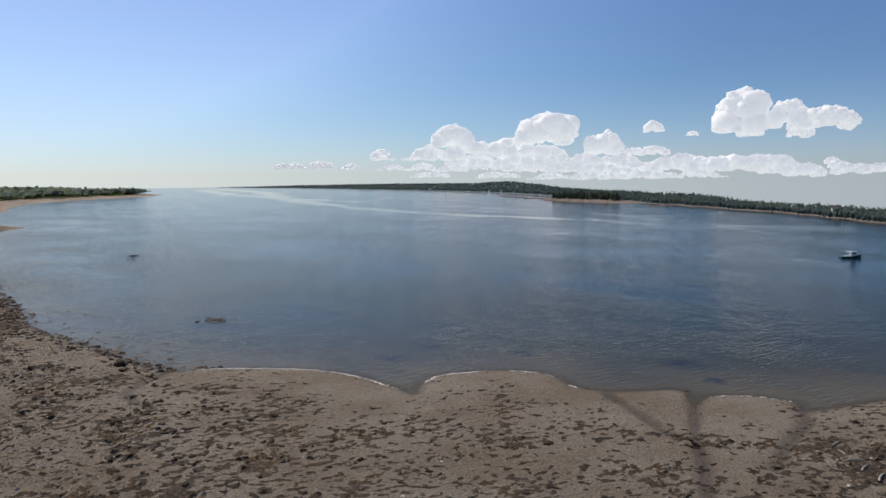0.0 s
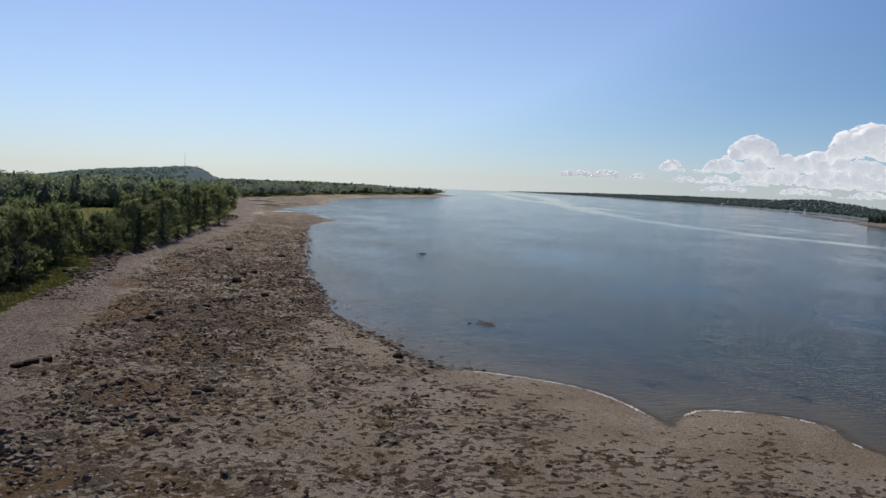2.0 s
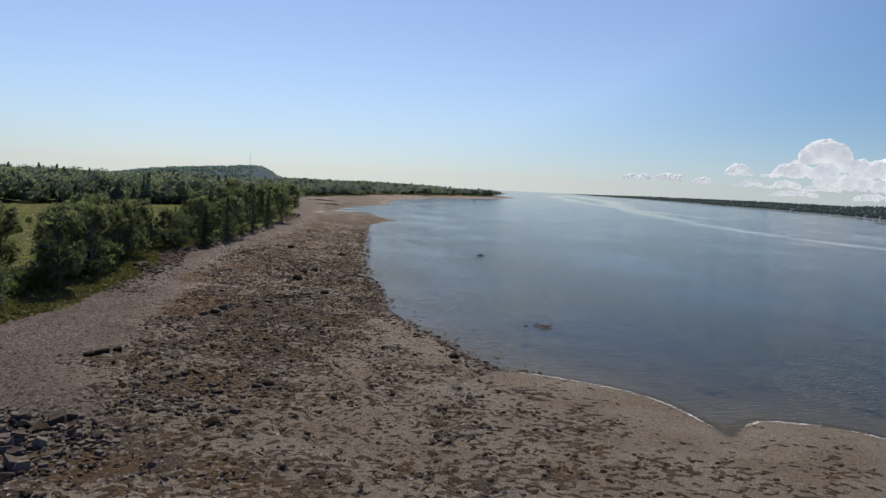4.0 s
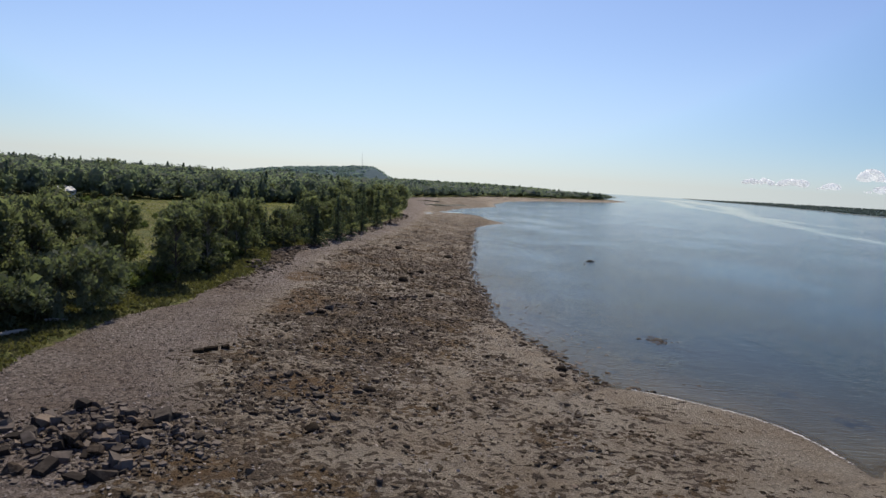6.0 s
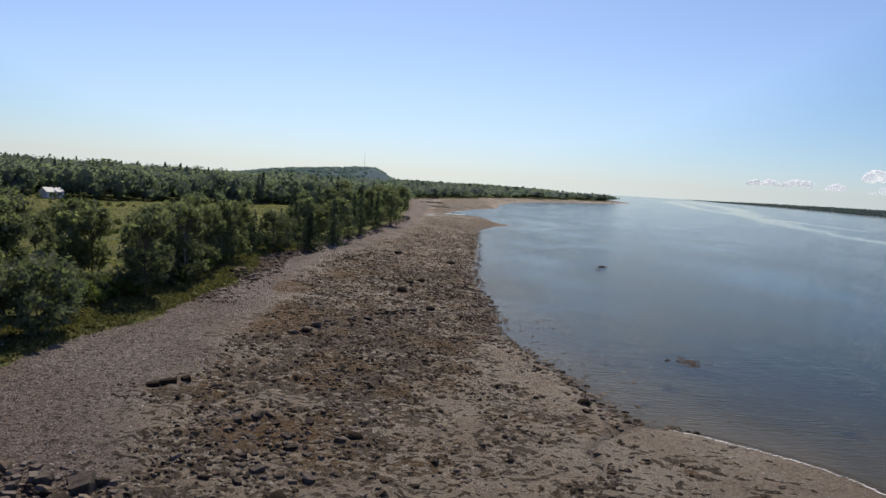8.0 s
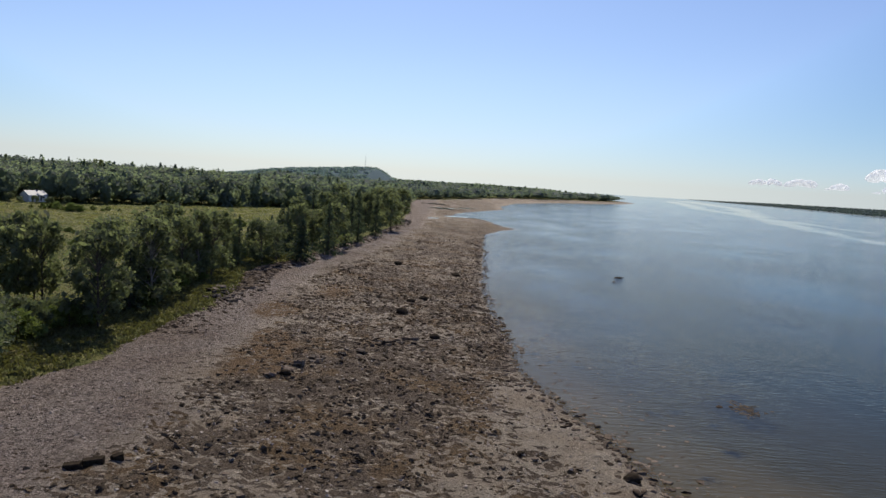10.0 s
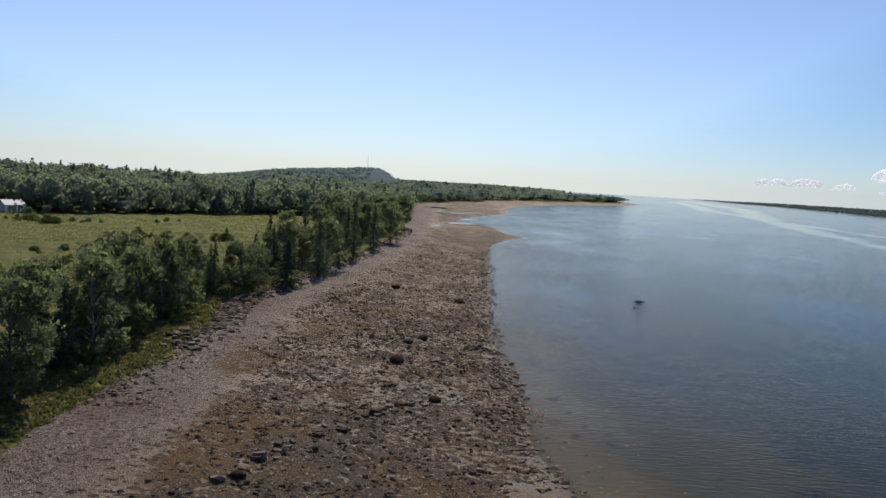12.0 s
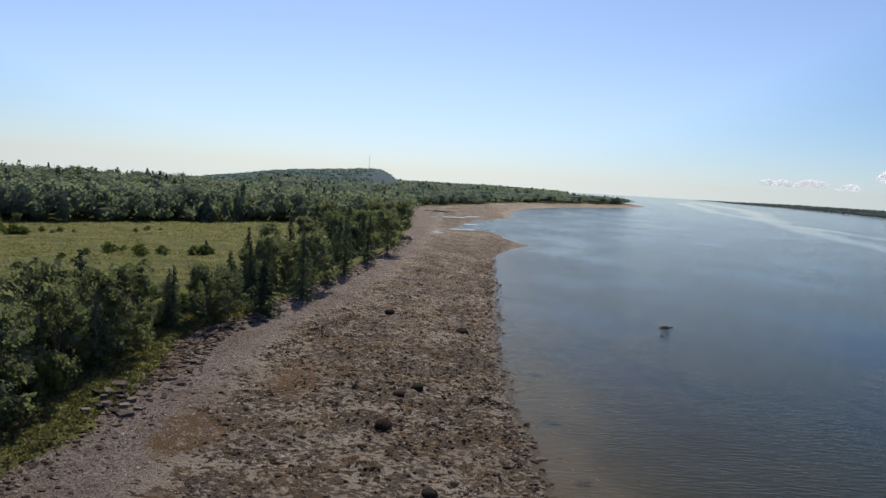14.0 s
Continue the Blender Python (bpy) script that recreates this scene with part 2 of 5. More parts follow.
M_GROUND, M_WATER = ground_material(), water_material()
M_SPRUCE = foliage_material("spruce_needles", (0.055, 0.069, 0.053), (0.125, 0.145, 0.102), 0.40)
M_LEAF = foliage_material("birch_leaves", (0.095, 0.105, 0.070), (0.212, 0.220, 0.138), 0.5)
M_WILLOW = foliage_material("willow_leaves", (0.085, 0.098, 0.062), (0.180, 0.196, 0.130), 0.36)
M_SHRUB = foliage_material("shrub_leaves", (0.065, 0.088, 0.030), (0.165, 0.19, 0.07), 0.4)
M_GRASS = foliage_material("rough_grass", (0.066, 0.062, 0.028), (0.155, 0.142, 0.066), 0.3)
M_MEADOW = foliage_material("meadow_grass", (0.115, 0.125, 0.044), (0.275, 0.258, 0.100), 0.35)
# bluer and lighter than the bank trees, haze included in the colour
M_WOODS = foliage_material("hazed_mixed_woods", (0.094, 0.114, 0.096), (0.215, 0.240, 0.186), 0.52)
# leaf colour of the headland paled and blued to stand in for haze
M_HAZE_WOODS = foliage_material("hazed_headland_leaves", (0.120, 0.148, 0.128), (0.205, 0.232, 0.195), 0.42)
# blue-grey low contrast here is sea haze painted into the far trees
M_HAZE_FAR_WOODS = foliage_material("hazed_distant_woods", (0.118, 0.148, 0.140), (0.165, 0.195, 0.178), 0.3)
M_BARK = mottled("dark_bark", (0.04, 0.033, 0.026), (0.12, 0.10, 0.085), 6, 0.95, 0.02)
M_BIRCH = mottled("birch_bark", (0.09, 0.08, 0.07), (0.30, 0.285, 0.255), 3, 0.8, 0.01)
M_ROCK = mottled("shore_rock", (0.044, 0.033, 0.024), (0.215, 0.170, 0.130), 2.6, 1.0, 0.10, 0.35, 0.02)
M_SLATE = mottled("pale_ledge_rock", (0.034, 0.027, 0.022), (0.160, 0.131, 0.108), 1.6, 0.95, 0.08, 0.55, 0.08)
M_WEED = mottled("rockweed", (0.018, 0.0135, 0.009), (0.120, 0.092, 0.063), 5, 1.0, 0.05, 0.35, 0.02)
M_BOULDER = mottled("weed_covered_boulder", (0.014, 0.011, 0.008), (0.062, 0.048, 0.034), 4, 1.0, 0.12, 0.0, 0.02)
M_PEBBLE = mottled("beach_pebbles", (0.035, 0.028, 0.023), (0.42, 0.36, 0.31), 2.5, 0.85, 0.03, 0.6)
# slope colour shifted to blue-grey, with the haze of distance painted in
M_HAZE_HILL = mottled("hazed_wooded_slope", (0.100, 0.135, 0.145), (0.125, 0.165, 0.172), 0.08, 1.0, 0, 0, 0.0)
# hill leaves far paler than real ones: haze put into the colour
M_HAZE_HILL_WOODS = foliage_material("hazed_hill_leaves", (0.215, 0.272, 0.310), (0.245, 0.300, 0.335), 0.5)
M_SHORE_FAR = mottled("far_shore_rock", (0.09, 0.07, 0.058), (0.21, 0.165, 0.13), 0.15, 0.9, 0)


# ---- mesh helpers ----
def mesh_from(name, verts, faces, mat, smooth=False):
    verts, faces = np.asarray(verts, np.float32), np.asarray(faces, np.int32)
    me = bpy.data.meshes.new(name)
    n = faces.shape[1]
    me.vertices.add(len(verts))
    me.vertices.foreach_set("co", verts.ravel())
    me.loops.add(faces.size)
    me.loops.foreach_set("vertex_index", faces.ravel())
    me.polygons.add(len(faces))
    me.polygons.foreach_set("loop_start", np.arange(0, faces.size, n, dtype=np.int32))
    me.update(calc_edges=True)
    me.validate()
    me.polygons.foreach_set("use_smooth", np.full(len(me.polygons), smooth))
    me.materials.append(mat)
    return me


def part(name, data, parent=None, label="", kind=""):
    ob = new(name, data)
    if parent is not None:
        ob.parent = parent
    return tagged(ob, label, kind=kind)


def bm_mesh(name, bm, mat, smooth=False):
    me = bpy.data.meshes.new(name)
    for f in bm.faces:
        f.smooth = smooth
    bm.to_mesh(me)
    bm.free()
    me.materials.append(mat)
    return me


def lattice(ix, iy, seed):
    h = (ix.astype(np.int64) * 374761393 + iy.astype(np.int64) * 668265263 + seed * 974711) & 0x7FFFFFFF
    h = ((h ^ (h >> 13)) * 1274126177) & 0x7FFFFFFF
    return ((h ^ (h >> 16)) & 0xFFFF) / 65535.0


def field_noise(x, y, size, seed=0, octaves=3):
    """Smooth noise from 0 to 1 over the plan, its largest forms of that size in metres."""
    total, weight, amp = 0.0, 0.0, 1.0
    for o in range(octaves):
        u, v = x / size * 2**o + 17.3 * o, y / size * 2**o - 9.1 * o
        iu, iv = np.floor(u), np.floor(v)
        a, b = u - iu, v - iv
        a, b = a * a * (3 - 2 * a), b * b * (3 - 2 * b)
        s = seed + o
        n = (lattice(iu, iv, s) * (1 - a) + lattice(iu + 1, iv, s) * a) * (1 - b) + (lattice(iu, iv + 1, s) * (1 - a) + lattice(iu + 1, iv + 1, s) * a) * b
        total, weight, amp = total + amp * n, weight + amp, amp * 0.5
    return total / weight


def smooth01(v, a, b):
    u = np.clip((v - a) / (b - a), 0, 1)
    return u * u * (3 - 2 * u)


# ---- plan of the shore ----
# water's edge at low tide, land to the left of the way along it
SHORE = [(1500, -4900), (900, -1500), (300, -400), (170, -120), (115, -40), (82, 12), (62.6, 29.3), (56.8, 30.6), (54, 31.4), (56.2, 33.4), (55.3, 36.2), (52.5, 38.2),
         (50.4, 37.8), (47.8, 36.2), (50.4, 39.5), (52, 40.9), (48.1, 43.2), (46.3, 44), (45, 47.5), (46.6, 51.8), (44.6, 54.6), (42.8, 56), (38, 57.6),
         (35, 55.6), (32.4, 52.4), (32.3, 57), (31.3, 63), (28.7, 67), (24, 71), (21, 73), (18, 73.4), (16.3, 76), (15.3, 80), (14.3, 86), (12, 94), (10.2, 101),
         (8.6, 110), (9, 120), (8.2, 130), (7.8, 140), (7.2, 157), (7.6, 180), (9, 205), (11, 240), (13, 300), (14.3, 325), (22, 355), (31.5, 378), (26.4, 396),
         (20.2, 450), (1.2, 478), (12, 543), (45, 645), (48, 722), (74, 874), (146, 1056), (206, 1140), (290, 1300), (356, 1470), (340, 1580), (300, 1800), (640, 4940)]


def rounded(line, first, last):
    """The line with its corners cut once between two of its points."""
    a, b = line.index(first), line.index(last)
    out = line[:a + 1]
    for (ax, ay), (bx, by) in zip(line[a:b], line[a + 1:b + 1]):
        out += [(ax * 0.78 + bx * 0.22, ay * 0.78 + by * 0.22), (ax * 0.22 + bx * 0.78, ay * 0.22 + by * 0.78)]
    return out + line[b:]


SHORE = rounded(SHORE, (56.2, 33.4), (8.6, 110))
# the foot of the bank where beach turns to grass and trees
BANK = [(200, -4900), (60, -1500), (0, -400), (-22, -120), (-28, -30), (-31, 0), (-32.5, 40), (-33.4, 61), (-34.9, 70), (-33.5, 85), (-31, 98), (-31, 118), (-30, 130), (-31.5, 145), (-34.5, 158),
        (-34.5, 168), (-31, 183), (-28.5, 211), (-25.5, 238), (-19, 325), (-21, 428), (-31, 590), (-34, 700), (-2, 783), (70, 1041), (165, 1189), (276, 1355), (335, 1460), (320, 1570), (280, 1800), (620, 4940)]
CHANNELS = [[(51.9, 40), (47, 35.8), (43.7, 33.3), (39.6, 29.5), (34.8, 25.5), (30, 21)], [(46.1, 44.2), (44.5, 40.3), (42.7, 36.4), (41.3, 32.8)], [(56, 33), (52.5, 30), (45.5, 27.5), (41.4, 25.7)], [(17.4, 74), (14.4, 70), (12.2, 66), (12.8, 60)]]


def line_distance(x, y, line):
    """Signed distance to a line of the plan, positive on its left."""
    best, side = np.full(x.shape, 1e12), np.zeros(x.shape)
    for (ax, ay), (bx, by) in zip(line, line[1:]):
        dx, dy = bx - ax, by - ay
        t = np.clip(((x - ax) * dx + (y - ay) * dy) / (dx * dx + dy * dy), 0, 1)
        px, py = x - ax - t * dx, y - ay - t * dy
        d, s = px * px + py * py, dx * (y - ay) - dy * (x - ax)
        near = d < best - 1e-9
        same = (np.abs(d - best) <= 1e-9) & (s < 0)
        best, side = np.where(near, d, best), np.where(near, s, np.where(same, np.minimum(side, s), side))
    return np.sqrt(best), side


def inside(x, y, ring):
    hit = np.zeros(x.shape, bool)
    for (ax, ay), (bx, by) in zip(ring, ring[1:] + ring[:1]):
        if ay == by:
            continue
        cross = ((ay > y) != (by > y)) & (x < (bx - ax) * (y - ay) / (by - ay) + ax)
        hit ^= cross
    return hit


def plan(x, y):
    """Distance inland from the water's edge and from the foot of the bank (negative: seaward)."""
    sd, bd = line_distance(x, y, SHORE)[0], line_distance(x, y, BANK)[0]
    sd = np.where(inside(x, y, SHORE + [(-4950, 4940), (-4950, -4950)]), sd, -sd)
    bd = np.where(inside(x, y, BANK + [(-4950, 4940), (-4950, -4950)]), bd, -bd)
    ragged = (field_noise(x, y, 2.2, 5) - 0.5) * 1.0 + (field_noise(x, y, 7.0, 8) - 0.5) * 1.2
    far = np.clip(np.abs(y) / 120, 0.6, 3)
    calm = np.where((x > 16) & (y < 76), 0.3, 1.0)        # the sand lobes have a smooth edge
    sd = sd + calm * (ragged * 0.7 * far + (field_noise(x, y, 0.8, 14, 2) - 0.5) * 0.5)
    bd = bd + (field_noise(x, y, 6.0, 11) - 0.5) * 3.0
    return sd, bd


def wood_rise(x, y):
    """The land swells under the wood beyond the field."""
    return 3.2 * smooth01(np.hypot(x, y), 370, 560) * smooth01(-np.degrees(np.arctan2(x, y)), 7, 13)


def height(x, y, sd=None, bd=None):
    if sd is None:
        sd, bd = plan(x, y)
    up = np.clip(sd, 0, None) / (np.clip(sd, 0, None) + np.clip(-bd, 0, None) + 1e-6)
    z = np.where(sd > 0, 0.02 + 2.0 * up**0.9, np.maximum(sd * 0.06, -4.0))
    z = np.where(bd > 0, 2.0 + 0.5 * smooth01(bd, 0, 2.0) + 0.6 * smooth01(bd, 2, 40) + 3.4 * smooth01(bd, 70, 230), z)
    beach = (bd < 0) * smooth01(sd, 0.2, 2.0)
    sandy = smooth01(x - 0.25 * y, -4, 8) * (y < 90)
    rugged = smooth01(field_noise(x, y, 11, 21), 0.3, 0.6) * (1 - 0.85 * sandy) * smooth01(-bd, 6, 14)
    ledge = np.abs(field_noise(x * 1.6, y * 0.8, 3.4, 31, 4) - 0.5) * 2
    z = z + beach * rugged * (0.28 - 0.75 * np.clip(ledge, 0, 0.5)) + beach * (field_noise(x, y, 1.5, 41, 2) - 0.5) * (0.42 - 0.34 * sandy) * smooth01(-bd, 9, 14)
    for line in CHANNELS:
        z = z - beach * 0.16 * (1 - smooth01(line_distance(x, y, line)[0], 0.1, 0.8))
    z = z + (bd > 0) * (field_noise(x, y, 9, 51) - 0.5) * 0.7
    z = z + (bd > 60) * wood_rise(x, y)
    z = z - 0.04 * np.clip(np.hypot(x, y) - 800, 0, None) * smooth01(-np.degrees(np.arctan2(x, y)), 11, 15) * ((bd > 60) | (np.hypot(x, y) > 4500))    # the land falls away behind the wood
    return z


# the far shore: bearing from the first eye, distance of the water's edge
FAR = [(17.5, 4900), (20, 3600), (25, 2600), (28, 2000), (31, 1700), (33, 1520), (37, 1230), (39, 1090), (43, 815), (47, 655), (51, 550), (55, 470), (59, 412), (62, 365), (64.5, 337), (70, 290), (80, 260), (95, 250)]
# bearing, slope from the first eye up to the treetops in degrees
SKYLINE = [(17.5, -0.16), (20.3, -0.12), (30.4, -0.03), (36.4, -0.06), (38.9, 0.09), (41, -0.14), (43.1, -0.42), (45.6, -0.62), (49.3, -0.80), (52.8, -0.97), (55.8, -1.44), (58.7, -1.62), (61.5, -1.81), (64.4, -1.94), (80, -2.1), (95, -2.1)]


def far_distance(az):
    return np.exp(np.interp(az, [f[0] for f in FAR], np.log([f[1] for f in FAR])))


def far_depth(az):
    """How far behind the water's edge the land crests, as a share of its distance."""
    return np.interp(az, [20, 40, 50, 60], [0.62, 0.55, 0.20, 0.12])


def far_trees(az):
    """Usual height of the trees on the far shore."""
    return np.interp(az, [17, 24, 40, 50, 60], [2.5, 7.0, 6.0, 4.4, 3.0])


def far_height(az, k):
    """Height of the land beyond the far shore, a share k of the distance behind the water's edge."""
    az = np.asarray(az, float)
    kc = far_depth(az)
    crest = 18 + far_distance(az) * (1 + kc) * np.tan(np.radians(np.interp(az, [f[0] for f in SKYLINE], [f[1] for f in SKYLINE]))) - far_trees(az) * 0.95
    crest = np.maximum(crest + 0.8 * (field_noise(az * 40, 0 * az, 60, 97) - 0.5), 0.9)
    return np.where(k < 0.02, -0.3 + 60 * k, 0.9 + (crest - 0.9) * smooth01(k / kc, 0.1, 1.0) - 3.0 * smooth01(k / kc, 1.05, 1.4))


def spread(lo, hi, fine_lo, fine_hi, fine, grow=1.13):
    mid = list(np.arange(fine_lo, fine_hi, fine))
    for sign, end, start in ((-1, lo, fine_lo), (1, hi, mid[-1])):
        s, p, out = fine, start, []
        while (p - end) * sign < 0:
            s *= grow
            p += sign * s
            out.append(end if (p - end) * sign > 0 else p)
        mid = (out[::-1] + mid) if sign < 0 else (mid + out)
    return np.array(mid)


def sheet(xs, ys):
    x, y = np.meshgrid(xs, ys)
    n, k = len(xs), np.arange(len(xs) * len(ys)).reshape(len(ys), len(xs))
    quads = np.stack([k[:-1, :-1], k[:-1, 1:], k[1:, 1:], k[1:, :-1]], -1).reshape(-1, 4)
    return x.ravel(), y.ravel(), quads


def give(me, name, values):
    a = me.attributes.new(name, "FLOAT", "POINT")
    a.data.foreach_set("value", np.asarray(values, np.float32))


# the weedy ledge lies between the upper gravel and the sand flat: x along y
GRAVEL_EDGE = [(-20, 20), (-15.5, 50), (-17, 57), (-20.5, 65), (-21, 70), (-20, 77), (-18.6, 83), (-22.8, 90), (-22.6, 98), (-21, 108), (-22.4, 127), (-23.6, 148), (-24.4, 162), (-22.4, 186), (-19.5, 198), (-15, 246), (-10, 320), (-10, 500)]
SAND_EDGE = [(-2, 20), (-4, 45), (-4, 56), (-1.8, 69), (1.1, 83), (5.5, 96), (9, 116), (14, 140), (40, 200)]


def along(line, y):
    return np.interp(y, [p[1] for p in line], [p[0] for p in line])


def weediness(x, y, sd, bd):
    """How much rockweed lies on the beach, 0 to 1: thick on the ledge, scattered on the sand, none on the upper gravel."""
    wander = (field_noise(x, y, 7, 69) - 0.5) * 7
    ledge = smooth01(x + wander, along(GRAVEL_EDGE, y) - 3.0, along(GRAVEL_EDGE, y) + 4.5)
    sandy = smooth01(x + wander, along(SAND_EDGE, y) - 2.5, along(SAND_EDGE, y) + 2.5)
    patch = field_noise(x, y, 9, 61) * 0.6 + field_noise(x, y, 26, 63) * 0.4 - 0.5
    small = field_noise(x, y, 3.2, 65, 2) - 0.5
    weed = 0.09 + 0.50 * ledge + 0.75 * patch * (0.35 + 0.65 * ledge) * (1 - 0.55 * sandy) + 0.55 * small * ledge * (1 - 0.5 * sandy)
    weed = weed - sandy * (0.17 + 0.30 * (1 - smooth01(sd, 1.5, 8.0))) + sandy * 0.35 * small - 0.12 * smooth01(x, 22, 32) * (y < 76) - 0.16 * smooth01(y, 300, 420)
    weed = weed + 0.22 * smooth01(x - 0.9 * y, 21, 25) * (y < 60)
    return np.where(sd < 0, 0.1, weed)


def build_ground():
    ys = np.concatenate([spread(-4950, 30, 15, 30, 0.5, 1.2)[:-1], np.arange(30, 150, 0.45), spread(150, 4950, 150, 150.5, 0.45, 1.018)])
    xs = spread(-4950, 4950, -42, 58, 0.45, 1.10)
    x, y, quads = sheet(xs, ys)
    sd, bd = plan(x, y)
    z = height(x, y, sd, bd)
    keep = (sd[quads] > -30).any(1)                   # the deep bed is out of sight
    used = np.unique(quads[keep])
    back = np.full(len(x), -1)
    back[used] = np.arange(len(used))
    x, y, z, sd, bd, quads = x[used], y[used], z[used], sd[used], bd[used], back[quads[keep]]
    me = mesh_from("ground", np.stack([x, y, z], 1), quads, M_GROUND, True)
    weed = weediness(x, y, sd, bd)
    give(me, "weed", weed)
    give(me, "gravel", 1 - smooth01(x, along(GRAVEL_EDGE, y) - 4, along(GRAVEL_EDGE, y) + 4))
    rust = np.zeros(len(x))
    for rx, ry, ra, rb in [(-18, 102, 4.6, 10.0), (-10, 63, 5.5, 5.0), (-22, 128, 3.5, 8.0), (-14, 44, 5, 3.0), (-19, 112, 2.5, 5.0), (-17, 150, 4, 9)]:
        rust = np.maximum(rust, 1 - smooth01(np.hypot((x - rx) / ra, (y - ry) / rb) + (field_noise(x, y, 4, 67) - 0.5) * 0.7, 0.6, 1.0))
    give(me, "rust", rust)
    give(me, "grass", smooth01(bd, -0.6, 1.2))
    wet = 0.55 * (1 - smooth01(sd, 0.0, np.where((x > 17) & (y < 75), 0.45, 1.4)))
    for line in CHANNELS:
        wet = np.maximum(wet, 1 - smooth01(line_distance(x, y, line)[0], 0.1, 0.5 + 0.8 * field_noise(x, y, 2, 77)))
    give(me, "wet", wet)
    return tagged(part("ground", me), "grey pebble and sand tidal flat rising to grassy bank", "ground", kind="structure")


SLICKS = [([(900, 2900), (600, 1600), (368, 930), (300, 690), (255, 495), (238, 380), (238, 312), (246, 250), (240, 200)], 0.022),
          ([(420, 1300), (340, 700), (318, 450), (300, 300), (262, 205), (230, 150), (188, 90), (150, 45)], 0.008),
          ([(700, 2400), (420, 1250), (350, 800)], 0.014)]
SHOALS = [(29, 98.5, 3.2), (29, 94, 2.4), (30.5, 103, 2.0), (33, 111, 2.4), (25, 93, 1.2), (22.7, 97, 1.2), (20.3, 95.6, 0.9), (31, 201, 4), (36, 204, 4), (34, 188, 2.5), (12.4, 162, 1.6), (12, 142, 1.2), (11.5, 118, 1.0), (13.4, 121, 0.7), (12.6, 126, 0.8), (13, 114, 0.9), (14.6, 117, 0.5), (16, 112, 0.6),
          (38, 66, 2.0), (44, 68, 1.2), (50, 60, 1.6), (36, 75, 1.4), (60, 47, 2.4), (57, 41, 1.4), (20, 80, 1.4), (24, 86, 1.0)]


def build_water():
    ys = np.concatenate([spread(-4950, 20, 10, 20, 0.8, 1.25)[:-1], np.arange(20, 180, 0.6), spread(180, 4950, 180, 180.6, 0.6, 1.021)])
    xs = spread(-4950, 4950, 2, 62, 0.6, 1.034)
    x, y, quads = sheet(xs, ys)
    sd, bd = plan(x, y)
    az, away = np.degrees(np.arctan2(x, y)), np.hypot(x, y)
    behind = (az > 17.5) & (az < 95) & (away > far_distance(az) * (1 + 0.6 * far_depth(az)))    # under the land across the bay
    keep = (sd[quads] < 2.5).any(1) & ~behind[quads].all(1)
    used = np.unique(quads[keep])
    back = np.full(len(x), -1)
    back[used] = np.arange(len(used))
    x, y, sd, quads = x[used], y[used], sd[used], back[quads[keep]]
    me = mesh_from("water", np.stack([x, y, 0 * x], 1), quads, M_WATER, True)
    give(me, "depth", np.clip(-sd * 0.009, -0.05, 1.0))
    slick = np.zeros(len(x))
    for line, width in SLICKS:
        d, s = line_distance(x, y, line)
        far = np.hypot(x, y)
        wob = (field_noise(x, y, 45, 71) - 0.5) * 0.03 * far
        slick = np.maximum(slick, 1 - smooth01(np.abs(d + wob), width * far * 0.3, width * far))
    give(me, "slick", slick)
    shoal = np.zeros(len(x))
    for sx, sy, r in SHOALS:
        shoal = np.maximum(shoal, 1 - smooth01(np.hypot(x - sx, (y - sy) * 0.8) + (field_noise(x, y, 2.5, 83) - 0.5) * r, r * 0.35, r))
    give(me, "shoal", shoal)
    return tagged(part("water", me), "calm blue-grey tidal bay with brown shallows and pale slicks", "water", kind="structure")


ground, water = build_ground(), build_water()


GRID_X, GRID_Y, GRID_STEP = -120.0, 16.0, 0.5
_gx, _gy = np.meshgrid(np.arange(GRID_X, 62.0, GRID_STEP), np.arange(GRID_Y, 440.0, GRID_STEP))
GRID_Z = height(_gx.ravel(), _gy.ravel()).reshape(_gx.shape)


def rest(x, y):
    """Height of the ground at a place of the plan."""
    u, v = (x - GRID_X) / GRID_STEP, (y - GRID_Y) / GRID_STEP
    i, j = int(math.floor(u)), int(math.floor(v))
    if not (0 <= i < GRID_Z.shape[1] - 1 and 0 <= j < GRID_Z.shape[0] - 1):
        return float(height(np.array([x], float), np.array([y], float))[0])
    a, b = u - i, v - j
    return float((GRID_Z[j, i] * (1 - a) + GRID_Z[j, i + 1] * a) * (1 - b) + (GRID_Z[j + 1, i] * (1 - a) + GRID_Z[j + 1, i + 1] * a) * b)


# ---- trees ----
def leaf_quads(rng, centres, size, flat=0.0, out=None, hold=1.3):
    n = len(centres)
    a = rng.normal(size=(n, 3))
    if out is not None:
        a += out * hold
    a[:, 2] += flat
    a /= np.linalg.norm(a, axis=1, keepdims=True)
    b = np.cross(a, rng.normal(size=(n, 3)))
    b /= np.linalg.norm(b, axis=1, keepdims=True)
    c = np.cross(a, b)
    s = size * rng.uniform(0.6, 1.4, (n, 1))
    b, c = b * s, c * s * rng.uniform(0.5, 0.9, (n, 1))
    v = np.stack([centres - b, centres - c * 0.9 + b * 0.1, centres + b, centres + c * 0.9 - b * 0.1], 1).reshape(-1, 3)
    return v, np.arange(4 * n).reshape(n, 4)


